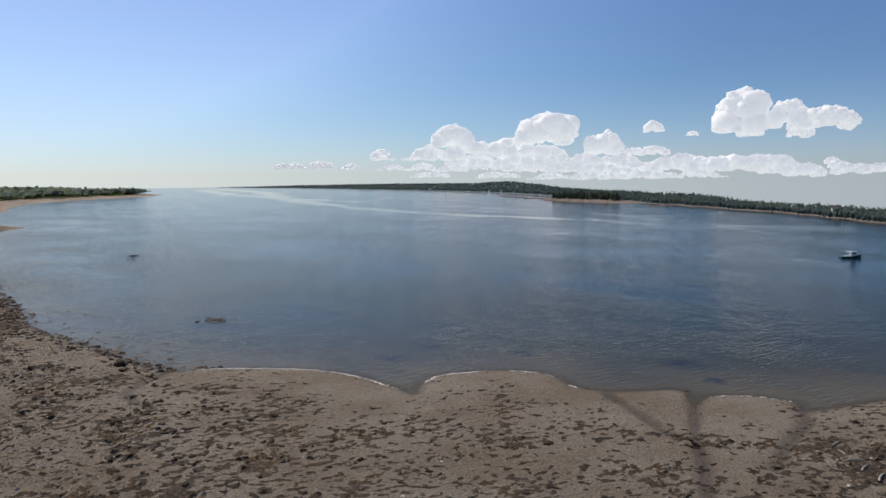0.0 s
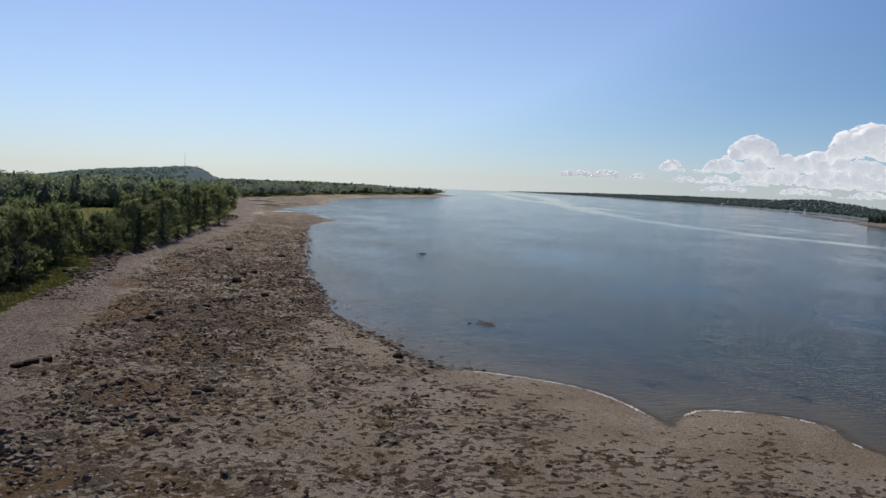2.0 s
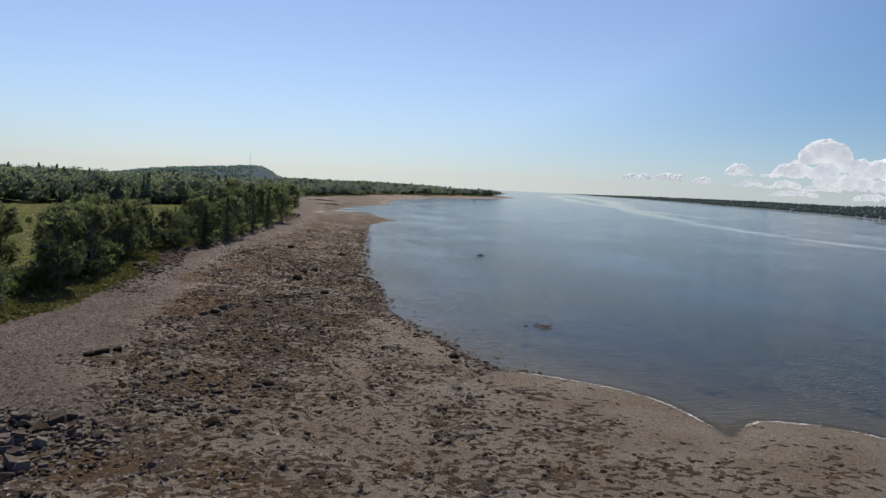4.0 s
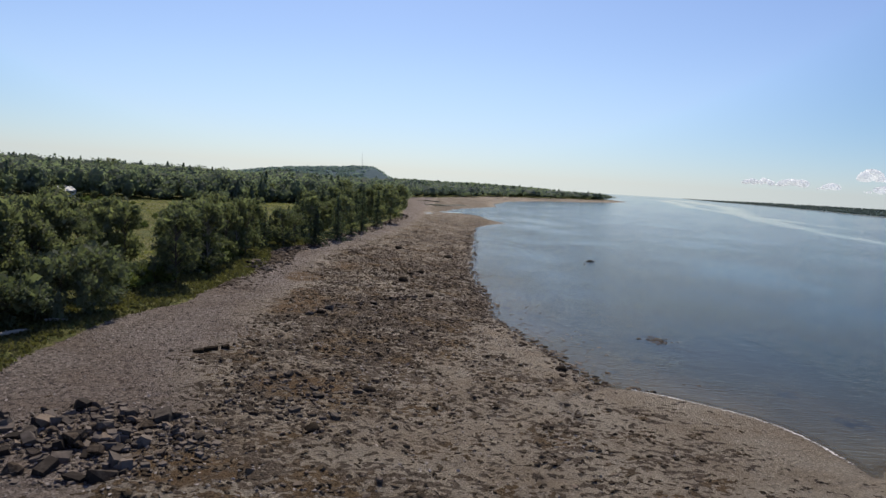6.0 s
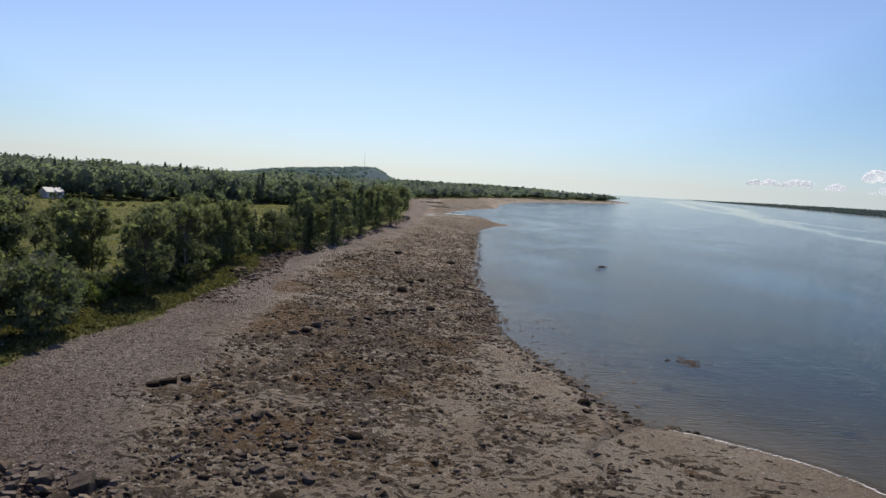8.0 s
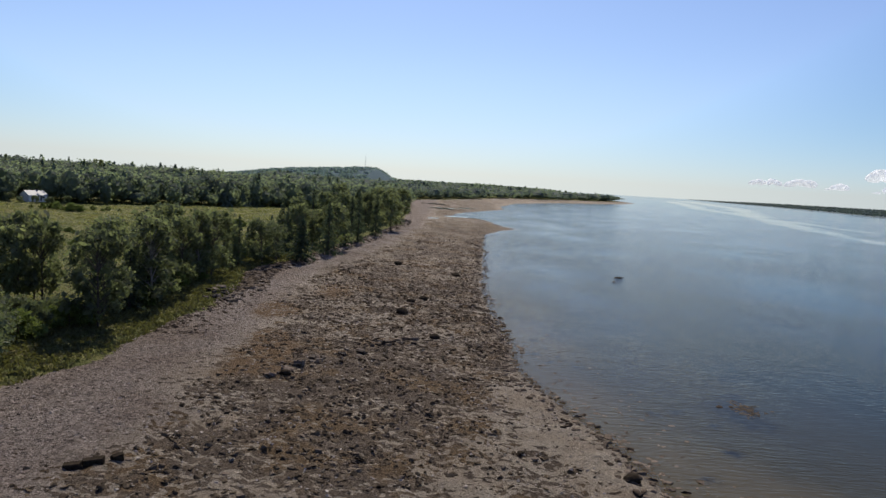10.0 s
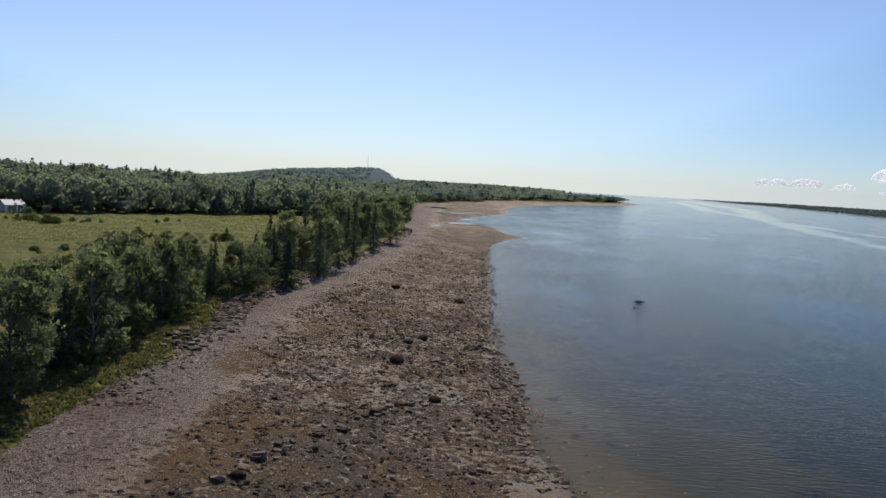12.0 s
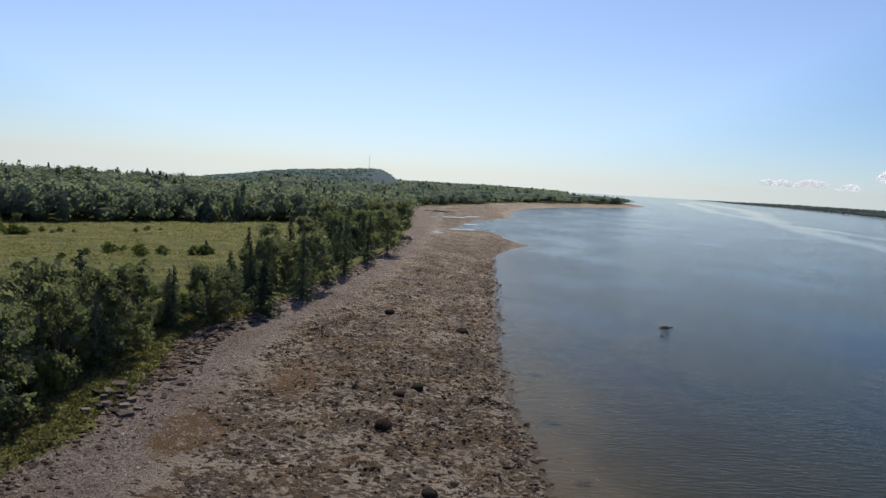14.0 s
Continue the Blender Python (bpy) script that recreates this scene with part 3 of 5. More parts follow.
def tube(points, radii, sides=6):
    points = np.asarray(points, float)
    verts, faces = [], []
    for i, (p, r) in enumerate(zip(points, radii)):
        d = points[min(i + 1, len(points) - 1)] - points[max(i - 1, 0)]
        d /= np.linalg.norm(d) + 1e-9
        u = np.cross(d, (0.3, 1, 0.1))
        u /= np.linalg.norm(u)
        w = np.cross(d, u)
        for k in range(sides):
            a = 2 * math.pi * k / sides
            verts.append(p + r * (math.cos(a) * u + math.sin(a) * w))
    for i in range(len(points) - 1):
        for k in range(sides):
            q, r = i * sides + k, i * sides + (k + 1) % sides
            faces.append((q, r, r + sides, q + sides))
    return verts, faces


def tubes_mesh(name, runs, mat, sides=6):
    verts, faces = [], []
    for pts, radii in runs:
        v, f = tube(pts, radii, sides)
        faces += [tuple(i + len(verts) for i in q) for q in f]
        verts += v
    return mesh_from(name, verts, faces, mat, True)


def broadleaf(seed, tall, wide, leaf_mat, bark, leaves=1900, label="", category="tree", low=0.08, name="birch_tree", size=0.125):
    rng = np.random.default_rng(seed)
    root = new(name)
    lean = rng.normal(size=2) * 0.04 * tall
    top = np.array([lean[0], lean[1], tall * 0.9])
    runs = [([(0, 0, -0.4), top * (0.3, 0.3, 0.3), top * (0.6, 0.75, 0.62), top], [0.012 * tall, 0.010 * tall, 0.006 * tall, 0.002 * tall])]
    blobs = []
    for i in range(int(16 + tall * 1.7)):
        h = rng.uniform(low + 0.08, 0.95)
        reach = wide * (0.35 + 0.75 * math.sin(math.pi * min(1, (h - low * 0.5) / (1.05 - low * 0.5)) ** 0.8)) * rng.uniform(0.45, 1.05)
        a = rng.uniform(0, 2 * math.pi)
        start = top * (h - 0.13)
        end = np.array([lean[0] * h + reach * math.cos(a), lean[1] * h + reach * math.sin(a), h * tall])
        runs.append(([start, start * 0.5 + end * 0.5 + (0, 0, 0.03 * tall), end], [0.0045 * tall, 0.003 * tall, 0.0012 * tall]))
        blobs.append((end, wide * rng.uniform(0.30, 0.52)))
    blobs.append((top, wide * 0.4))
    part("trunk", tubes_mesh("trunk", runs, bark), root)
    cent, outs = [], []
    per = leaves // len(blobs)
    for c, r in blobs:
        d = rng.normal(size=(per, 3))
        d /= np.linalg.norm(d, axis=1, keepdims=True)
        rad = r * rng.uniform(0.25, 1.0, (per, 1)) ** 0.45 * (1 + 0.25 * rng.normal(size=(per, 1)) * 0.5)
        cent.append(c + d * rad * (1, 1, 0.8))
        outs.append(d)
    v, f = leaf_quads(rng, np.concatenate(cent), size, 0.2, np.concatenate(outs), 1.8)
    inner = [leaf_quads(rng, c + rng.normal(size=(16, 3)) * r * 0.27, r * 0.33)[0] for c, r in blobs]
    v = np.concatenate([v, *inner])
    part("crown", mesh_from("crown", v, np.arange(len(v)).reshape(-1, 4), leaf_mat), root)
    return tagged(root, label, category)


def spruce(seed, tall, wide, label="", leaves=3200):
    rng = np.random.default_rng(seed)
    root = new("spruce_tree")
    part("trunk", tubes_mesh("trunk", [([(0, 0, -0.4), (0, 0, tall * 0.5), (0.02 * tall * rng.normal(), 0, tall * 0.97)], [0.018 * tall, 0.011 * tall, 0.002 * tall])], M_BARK), root)
    cent, outs = [], []
    levels = int(tall * 2.6)
    weights = []
    for i in range(levels):
        h = 0.06 + 0.93 * i / levels
        weights.append((1 - h) ** 0.8 + 0.06)
    total = sum(weights)
    for i in range(levels):
        h = 0.06 + 0.93 * i / levels
        reach = wide * ((1 - h) ** 0.85 + 0.03) * rng.uniform(0.75, 1.15)
        arms = int(rng.integers(6, 9))
        per = max(3, int(leaves * weights[i] / total / arms))
        for k in range(arms):
            a = rng.uniform(0, 2 * math.pi)
            u = rng.uniform(0.12, 1.0, per) ** 0.7
            r = reach * rng.uniform(0.65, 1.1)
            side = rng.normal(size=per) * 0.13 * r * (1.1 - u)
            px = math.cos(a) * r * u - math.sin(a) * side
            py = math.sin(a) * r * u + math.cos(a) * side
            pz = h * tall - r * (0.28 * u + 0.10 * u * u) + rng.normal(size=per) * 0.06
            cent.append(np.stack([px, py, pz], 1))
            outs.append(np.tile([0.15 * math.cos(a), 0.15 * math.sin(a), 0.0], (per, 1)))
    heart = rng.uniform(0.08, 0.85, 60)
    cent.append(np.stack([rng.normal(size=60) * 0.12 * wide * (1 - heart), rng.normal(size=60) * 0.12 * wide * (1 - heart), heart * tall], 1))
    outs.append(np.zeros((60, 3)))
    v, f = leaf_quads(rng, np.concatenate(cent), 0.17, 0.45, np.concatenate(outs))
    v.reshape(-1, 4, 3)[-60:] = cent[-1][:, None] + (v.reshape(-1, 4, 3)[-60:] - cent[-1][:, None]) * (1 + 1.6 * (1 - heart))[:, None, None]
    part("crown", mesh_from("crown", v, f, M_SPRUCE), root)
    return tagged(root, label, "tree")


SPRUCES = [spruce(11, 12, 3.1, "tall dark green spruce with drooping boughs on the bank"), spruce(12, 10, 2.8, "dark green pointed spruce at the wood's edge"), spruce(13, 13.5, 3.0, "tall narrow dark spruce on the bank"), spruce(14, 8, 2.6, "bushy young spruce with dense dark needles")]
BIRCHES = [broadleaf(21, 10, 2.6, M_LEAF, M_BIRCH, 3200, "leafy birch with forked white trunk on the bank"),
           broadleaf(22, 9, 2.4, M_LEAF, M_BARK, 3200, "leafy green alder with dark trunk", name="alder_tree"),
           broadleaf(23, 11, 3.0, M_LEAF, M_BARK, 3400, "broad leafy maple with rounded dark crown", name="maple_tree"),
           broadleaf(24, 12, 3.2, M_LEAF, M_BARK, 3400, "tall dense broadleaf tree with dark crown", name="maple_tree")]
BUSHES = [broadleaf(31, 4.6, 2.6, M_WILLOW, M_BARK, 3600, "rounded grey-green willow bush on the grassy bank", "bush", 0.02, "willow_bush", 0.09),
          broadleaf(32, 3.2, 2.1, M_SHRUB, M_BARK, 2400, "low bright green shrub in the grass", "bush", 0.02, "shrub", 0.10)]
for model in SPRUCES + BIRCHES + BUSHES:
    model.location = (0, 0, -500)

# hand-placed trees: model, x, y, height
TREES = [("s", 3, -29.5, 182, 9.4), ("s", 0, -26.8, 200, 13), ("s", 2, -24.2, 235, 15.4), ("s", 1, -25.6, 221, 9.6), ("s", 0, -22, 262, 13.5), ("b", 3, -19.4, 290, 14), ("b", 2, -20.4, 362, 14),
         ("b", 2, -27.4, 213, 11.4), ("b", 0, -38, 144, 11), ("b", 2, -41.5, 139, 12), ("b", 1, -38, 150, 11.2), ("s", 1, -48, 160, 11), ("s", 1, -50, 153, 10.6), ("s", 0, -38, 166, 9.2), ("b", 1, -35, 172, 9),
         ("b", 1, -33.4, 177, 8.4), ("b", 3, -39.5, 129, 11.5), ("b", 3, -50, 119, 11.4), ("b", 2, -52.8, 117.5, 10.4), ("b", 3, -47.6, 116.5, 10.6), ("b", 2, -50, 115.5, 9.6), ("b", 2, -38.2, 112, 11.6), ("b", 0, -36.6, 122, 11.4), ("s", 0, -40.5, 117, 11.4), ("b", 3, -42, 122, 11), ("b", 3, -45, 84, 12.6), ("b", 2, -49, 76, 12.4),
         ("b", 2, -45, 68, 11), ("b", 3, -52, 92, 12), ("b", 3, -43, 61, 10), ("b", 2, -36, 106, 10.6)]
rng = np.random.default_rng(5)


def plant(model, x, y, tall):
    natural = {"s": SPRUCES, "b": BIRCHES, "u": BUSHES}[model[0]][model[1]]
    size = tall / natural["tall"]
    broad = size * rng.uniform(0.82, 1.22)
    return copy_thing(natural, pose(x, y, rest(x, y) - 0.05, 0, 0, rng.uniform(0, 360)) @ Matrix.Diagonal((broad, broad, size, 1)))


for kind, made, talls in (("s", SPRUCES, (12, 10, 13.5, 8)), ("b", BIRCHES, (10, 9, 11, 12)), ("u", BUSHES, (4.6, 3.2))):
    for ob, tall in zip(made, talls):
        ob["tall"] = tall
for kind, i, x, y, tall in TREES:
    plant((kind, i), x, y, tall)
bank_y = np.array([p[1] for p in BANK[5:21]], float)
bank_x = np.array([p[0] for p in BANK[5:21]], float)
y = 118.0
while y < 430:                                        # the strip of trees along the bank
    usual = float(np.interp(y, [118, 150, 170, 190, 204, 235, 300, 430], [10.5, 10, 8.0, 8.6, 12.5, 14.5, 13.5, 12.5]))
    needles = float(field_noise(np.array([y]), np.array([40.0]), 22, 153, 1)[0])
    for row in range(2 if y < 260 else 3):
        x = np.interp(y, bank_y, bank_x) - (6.5 if y < 150 else 4.0) - row * 3.8 - rng.uniform(0, 2.5)
        if row == 1 and rng.random() < 0.3:
            continue
        tall = usual * rng.uniform(0.6, 1.08)
        plant(("s", int(rng.integers(0, 4))) if rng.random() < 0.05 + 0.7 * needles else ("b", int(rng.integers(0, 4))), x, y + rng.uniform(-2, 2), tall)
    y += rng.uniform(4.2, 6.6) * (1 + max(0, y - 200) / 200)
for k in range(46):                                   # trees and willows on the near bank
    yy = rng.uniform(50, 104)
    x = np.interp(yy, bank_y, bank_x) - rng.uniform(9, 26)
    if yy > 92 and x > -48:
        continue
    plant(("b", int(rng.integers(1, 4))), x, yy, rng.uniform(9.5, 13))
for x, yy, tall in [(-40, 77, 6.2), (-37.6, 84, 6.8), (-39, 80, 6.4), (-40.5, 71, 5.4), (-40, 91, 5.4), (-41, 103, 3.0), (-42.5, 98, 3.4), (-42, 108, 2.6), (-45, 106, 2.8)]:
    plant(("u", 0), x, yy, tall)
for k in range(26):                                   # shrubs at the foot of the trees and in the field
    yy = rng.uniform(95, 200)
    plant(("u", 1), np.interp(yy, bank_y, bank_x) - rng.uniform(6, 10), yy, rng.uniform(1.6, 3.0))
for x, yy, tall in [(-62, 254, 3.2), (-100, 305, 2.6), (-86, 245, 3), (-79, 240, 3.4), (-75, 247, 2.8), (-72, 242, 2.6), (-120, 270, 3.4), (-127, 275, 3.6), (-133, 272, 3.2), (-115, 280, 2.8), (-90, 205, 2.4), (-70, 172, 2.8), (-74, 188, 2), (-84, 225, 1.8), (-66, 215, 2.2)]:
    for k in range(4):
        plant(("u", 1), x + rng.normal() * 3.2, yy + rng.normal() * 3.5, tall * rng.uniform(0.25, 0.75))
for x, yy, tall in [(-143.5, 289, 2.6), (-147.5, 286.5, 2.2), (-151.5, 287, 3.0), (-140, 292, 2.4), (-156, 289, 3.2), (-136, 296, 3.0)]:
    plant(("u", 0), x, yy, tall)
plant(("s", 3), -61.5, 251, 3.8)
for kind, i, x, yy, tall in [("s", 2, -166, 319, 12.6), ("s", 0, -160, 324, 11.5), ("s", 1, -172, 326, 11), ("b", 3, -181, 322, 11), ("b", 2, -150, 330, 10), ("b", 3, -142, 345, 10.5), ("b", 2, -126, 352, 10), ("s", 1, -121, 358, 10.5), ("b", 3, -112, 372, 11.5),
                             ("b", 2, -107, 376, 12), ("s", 1, -98, 385, 10), ("b", 3, -90, 392, 10), ("s", 0, -80, 402, 11), ("b", 2, -195, 300, 10), ("s", 2, -205, 330, 11), ("b", 3, -214, 485, 12.5), ("b", 2, -68, 410, 9), ("s", 1, -58, 415, 10)]:
    plant((kind, i), x, yy, tall)

for model in SPRUCES + BIRCHES + BUSHES:                # the patterns themselves
    for ob in (*model.children_recursive, model):
        bpy.data.objects.remove(ob)


# ---- woods beyond the field ----
CORE = np.array([(0, 0, 1), (1, 0, 0), (0, 1, 0), (-1, 0, 0), (0, -1, 0), (0, 0, -1)], float)
CORE_QUADS = np.array([(0, 1, 5, 3), (0, 2, 5, 4), (1, 2, 3, 4)])


def round_core():
    """A ball of 24 four-cornered faces, from a cube cut once along each side."""
    index, verts, quads = {}, [], []

    def corner(p):
        if p not in index:
            index[p] = len(verts)
            verts.append(np.array(p, float) / math.sqrt(sum(c * c for c in p)))
        return index[p]

    for axis in range(3):
        for side in (-1, 1):
            for u in (-1, 0):
                for v in (-1, 0):
                    ring = []
                    for du, dv in ((0, 0), (1, 0), (1, 1), (0, 1)):
                        p = [0, 0, 0]
                        p[axis], p[(axis + 1) % 3], p[(axis + 2) % 3] = side, u + du, v + dv
                        ring.append(corner(tuple(p)))
                    quads.append(ring if side > 0 else ring[::-1])
    return np.array(verts), np.array(quads)


ROUND, ROUND_QUADS = round_core()


def crowns(rng, spots, mat, name, leaves=60, size=0.42):
    """Many tree crowns in one mesh: x, y, ground, height, half width, conifer or not."""
    verts, cores, core_quads, count = [], [], [], 0
    for x, y, z, tall, wide, conifer in spots:
        n = leaves
        if conifer:
            h = rng.uniform(0.05, 1.0, n) ** 1.25
            a, r = rng.uniform(0, 2 * math.pi, n), wide * 0.62 * (1.03 - h) * rng.uniform(0.55, 1.0, n)
            c = np.stack([x + r * np.cos(a), y + r * np.sin(a), z + h * tall * 1.12], 1)
            o = np.stack([np.cos(a), np.sin(a), 0.5 + 0 * a], 1)
        else:
            o = rng.normal(size=(n, 3))
            o /= np.linalg.norm(o, axis=1, keepdims=True)
            lump = 1 + 0.3 * np.sin(3 * o[:, :1] + x) * np.cos(4 * o[:, 1:2] + y)
            c = np.array([x, y, z + tall * 0.56]) + o * lump * rng.uniform(0.6, 1.0, (n, 1)) * (wide, wide, tall * 0.45)
        s = size * (0.7 + 0.16 * wide)
        v, f = leaf_quads(rng, c, s, 0.3, o, 3.6)
        verts.append(v)
        if conifer:
            cores.append(CORE * (wide * 0.38, wide * 0.38, tall * 0.5) + (x, y, z + tall * 0.45))
            core_quads.append(CORE_QUADS + count)
        else:
            lump = 1 + 0.22 * np.sin(ROUND @ rng.normal(size=3) * 2.4 + x) + 0.16 * np.sin(ROUND @ rng.normal(size=3) * 4 + y)
            cores.append(ROUND * lump[:, None] * (wide * 0.62, wide * 0.62, tall * 0.34) + (x, y, z + tall * 0.52))
            core_quads.append(ROUND_QUADS + count)
        count += len(cores[-1])
    verts = np.concatenate(verts)
    quads = np.concatenate([np.arange(len(verts)).reshape(-1, 4), np.concatenate(core_quads) + len(verts)])
    return mesh_from(name, np.concatenate([verts, *cores]), quads, mat)


FIELD_FAR = [(-260, 160), (-190, 240), (-150, 290), (-131, 320), (-115, 346), (-73, 395), (-35, 430)]


spots, back_spots, deep_spots = [], [], []
gap, off = 5.2, 0.0
while off < 3300:
    x = np.arange(-700.0 - 0.6 * off, 260.0 + 0.1 * off, gap)
    yy = np.interp(x, [p[0] for p in FIELD_FAR], [p[1] for p in FIELD_FAR]) + off + rng.uniform(-0.8, 0.8, len(x)) * gap
    xx = x + rng.uniform(-0.8, 0.8, len(x)) * gap
    az = np.degrees(np.arctan2(xx, yy - 20))
    d = line_distance(xx, yy, BANK)[0]
    stand = field_noise(xx, yy, 38, 101)
    keep = (az > -37) & (az < 14) & (d > 2) & ~((np.abs(xx + 146) < 10) & (yy < 304)) & inside(xx, yy, BANK + [(-4950, 4940), (-4950, -4950)]) & ((az > -13) | (off < 400))
    tall = (rng.uniform(5, 10, len(x)) if off < 5 else rng.uniform(9, 13.5, len(x)) if off < 70 else rng.uniform(7, 11, len(x))) * (0.78 + 0.5 * stand) * (1 + 0.25 * (rng.random(len(x)) < 0.08))
    tall = np.minimum(tall, 14.0 if off < 70 else 12.0)
    ground_z = 2.6 + 3.2 * np.clip((d - 60) / 170, 0, 1) + wood_rise(xx, yy)
    wide = gap * rng.uniform(0.6, 1.15, len(x)) * (0.75 + 0.5 * stand)
    conifer = rng.random(len(x)) < 0.04 + 0.22 * (stand > 0.62)
    (spots if off < 300 else back_spots if off < 1100 else deep_spots).extend([tuple(float(v) for v in q) for q in zip(xx[keep], yy[keep], ground_z[keep], tall[keep], wide[keep], conifer[keep])])
    off += gap
    gap = min(8.5 if off < 400 else 22 if off < 1100 else 60, gap * 1.055)
tagged(part("woods", crowns(rng, spots, M_WOODS, "woods", 210, 0.40)), "dense mixed green wood beyond the field", "woods", kind="stuff")
# both far stands wear leaf colour with distance haze mixed in
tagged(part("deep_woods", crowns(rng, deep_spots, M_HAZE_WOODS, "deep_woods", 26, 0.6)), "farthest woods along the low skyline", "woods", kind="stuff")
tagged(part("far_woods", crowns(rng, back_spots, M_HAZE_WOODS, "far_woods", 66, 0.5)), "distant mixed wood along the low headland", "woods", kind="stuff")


# ---- distant hill ----
def ridge_mesh(name, crest, depth, mat, foot=0.0):
    """A long hill: its crest as x, y, z, falling to the foot towards and away from the camera."""
    xs = np.array([c[0] for c in crest], float)
    verts, cols, rows = [], 90, 12
    for j in range(rows):
        v = j / (rows - 1)
        for i in range(cols):
            u = i / (cols - 1) * (len(crest) - 1)
            k, w = min(int(u), len(crest) - 2), u - min(int(u), len(crest) - 2)
            c = np.array(crest[k]) * (1 - w) + np.array(crest[k + 1]) * w
            h = math.sin(math.pi * v) ** 0.8
            out = c[:2] / np.linalg.norm(c[:2])
            p = c[:2] + out * depth * (v - 0.5)
            n = float(field_noise(np.array([p[0]]), np.array([p[1]]), depth * 0.12, 91)[0]) - 0.5
            verts.append((p[0], p[1], foot + (c[2] - foot) * h * (1 + 0.10 * n)))
    k = np.arange(cols * rows).reshape(rows, cols)
    quads = np.stack([k[:-1, :-1], k[:-1, 1:], k[1:, 1:], k[1:, :-1]], -1).reshape(-1, 4)
    return mesh_from(name, verts, quads, mat, True)


tagged(part("hill", ridge_mesh("hill", [(-520, 1600, 5), (-429, 1600, 15), (-399, 1600, 20), (-370, 1600, 25), (-322, 1600, 30), (-274, 1600, 32), (-227, 1600, 36), (-179, 1600, 40), (-155, 1600, 39.5), (-140, 1600, 32), (-124, 1600, 22), (-104, 1600, 12), (-80, 1600, 4)], 420, M_HAZE_HILL, 1.0)),
       "low wooded hill with a steep bluff end, coloured for haze", "hill", kind="structure")
hill_spots = []
for k in range(900):
    t = rng.uniform(0, 1) ** 0.9
    x = -480 + t * 385
    top = float(np.interp(x, [-520, -429, -370, -322, -227, -179, -155, -140, -124, -104], [4, 14, 24, 29, 35, 39, 38.5, 31, 21, 11]))
    v = rng.uniform(0.02, 0.55)
    y = 1600 + 420 * (v - 0.5)
    hill_spots.append((x, y, 1 + (top - 1) * math.sin(math.pi * v) ** 0.8 - 3, rng.uniform(4, 6.5), rng.uniform(4.5, 8), False))
tagged(part("hill_woods", crowns(rng, hill_spots, M_HAZE_HILL_WOODS, "hill_woods", 40, 0.7)), "distant tree cover on the hill, paled for haze", "woods", kind="stuff")

M_STEEL = mottled("galvanised_steel", (0.25, 0.26, 0.27), (0.4, 0.41, 0.42), 2, 0.5)


def mast():
    root = new("radio_mast")
    root.location = (-177, 1600, 38.5)
    for k in range(3):
        a = 2 * math.pi * k / 3
        foot = (0.8 * math.cos(a), 0.8 * math.sin(a), -2)
        part("leg", tubes_mesh("leg", [([foot, (0.25 * math.cos(a), 0.25 * math.sin(a), 26)], [0.16, 0.10])], M_STEEL), root)
    part("antenna", tubes_mesh("antenna", [([(0, 0, 25), (0, 0, 30)], [0.15, 0.06])], M_STEEL), root)
    tagged(root, "slender steel lattice mast on the hilltop", "mast")


mast()


# ---- far shore across the bay ----
def far_shore():
    n = 240
    az = np.linspace(17.5, 95, n)
    D = far_distance(az) * (1 + 0.05 * (field_noise(az * 3, az * 0, 3.0, 95) - 0.5))
    bands = [0.0, 0.006, 0.012, 0.02, 0.2, 0.35, 0.5, 0.65, 0.8, 0.9, 1.0, 1.1, 1.25, 1.4]
    verts = []
    for band in bands:
        kk = np.full(n, band) if band <= 0.02 else band * far_depth(az)
        hh = far_height(az, kk)
        for a, d, h, k in zip(az, D, hh, kk):
            r = min(d * (1 + k), 4900 + 20 * k)
            verts.append((r * math.sin(radians(a)), r * math.cos(radians(a)), float(h)))
    k = np.arange(n * len(bands)).reshape(len(bands), n)
    quads = np.stack([k[:-1, :-1], k[1:, :-1], k[1:, 1:], k[:-1, 1:]], -1).reshape(-1, 4)
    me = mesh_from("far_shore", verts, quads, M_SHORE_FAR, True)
    # land behind the rock takes the slope colour that holds painted haze
    me.materials.append(M_HAZE_HILL)
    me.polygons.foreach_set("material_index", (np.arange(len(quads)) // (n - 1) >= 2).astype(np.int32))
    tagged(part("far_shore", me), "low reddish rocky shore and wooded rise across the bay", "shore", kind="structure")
    aa = np.repeat(az, 44) + rng.uniform(-0.2, 0.2, n * 44)
    kk = np.maximum(0.014, np.repeat(far_depth(az), 44) * (0.05 + np.tile((np.arange(44) / 44) ** 1.3, n)) * rng.uniform(0.93, 1.07, n * 44))
    r = np.repeat(D, 44) * (1 + kk)
    tall = far_trees(aa) * rng.uniform(0.72, 1.12, n * 44)
    wide = np.maximum(tall * rng.uniform(0.22, 0.36, n * 44), r * 0.0021)
    base = far_height(aa, kk) - 0.5
    spots = [q for q in zip(r * np.sin(np.radians(aa)), r * np.cos(np.radians(aa)), base, tall, wide, rng.random(n * 44) < 0.4) if math.hypot(q[0], q[1]) < 4880]
    tagged(part("shore_woods", crowns(rng, spots, M_HAZE_FAR_WOODS, "shore_woods", 14, 0.42)), "distant spruce wood along the far shore", "woods", kind="stuff")


far_shore()


def rock_hull(seed, flat=0.6, count=16):
    r = np.random.default_rng(seed)
    p = r.normal(size=(count, 3))
    p /= np.linalg.norm(p, axis=1, keepdims=True)
    p *= r.uniform(0.75, 1.0, (count, 1)) * (1.0, r.uniform(0.6, 0.95), flat)
    return hull_of(p)


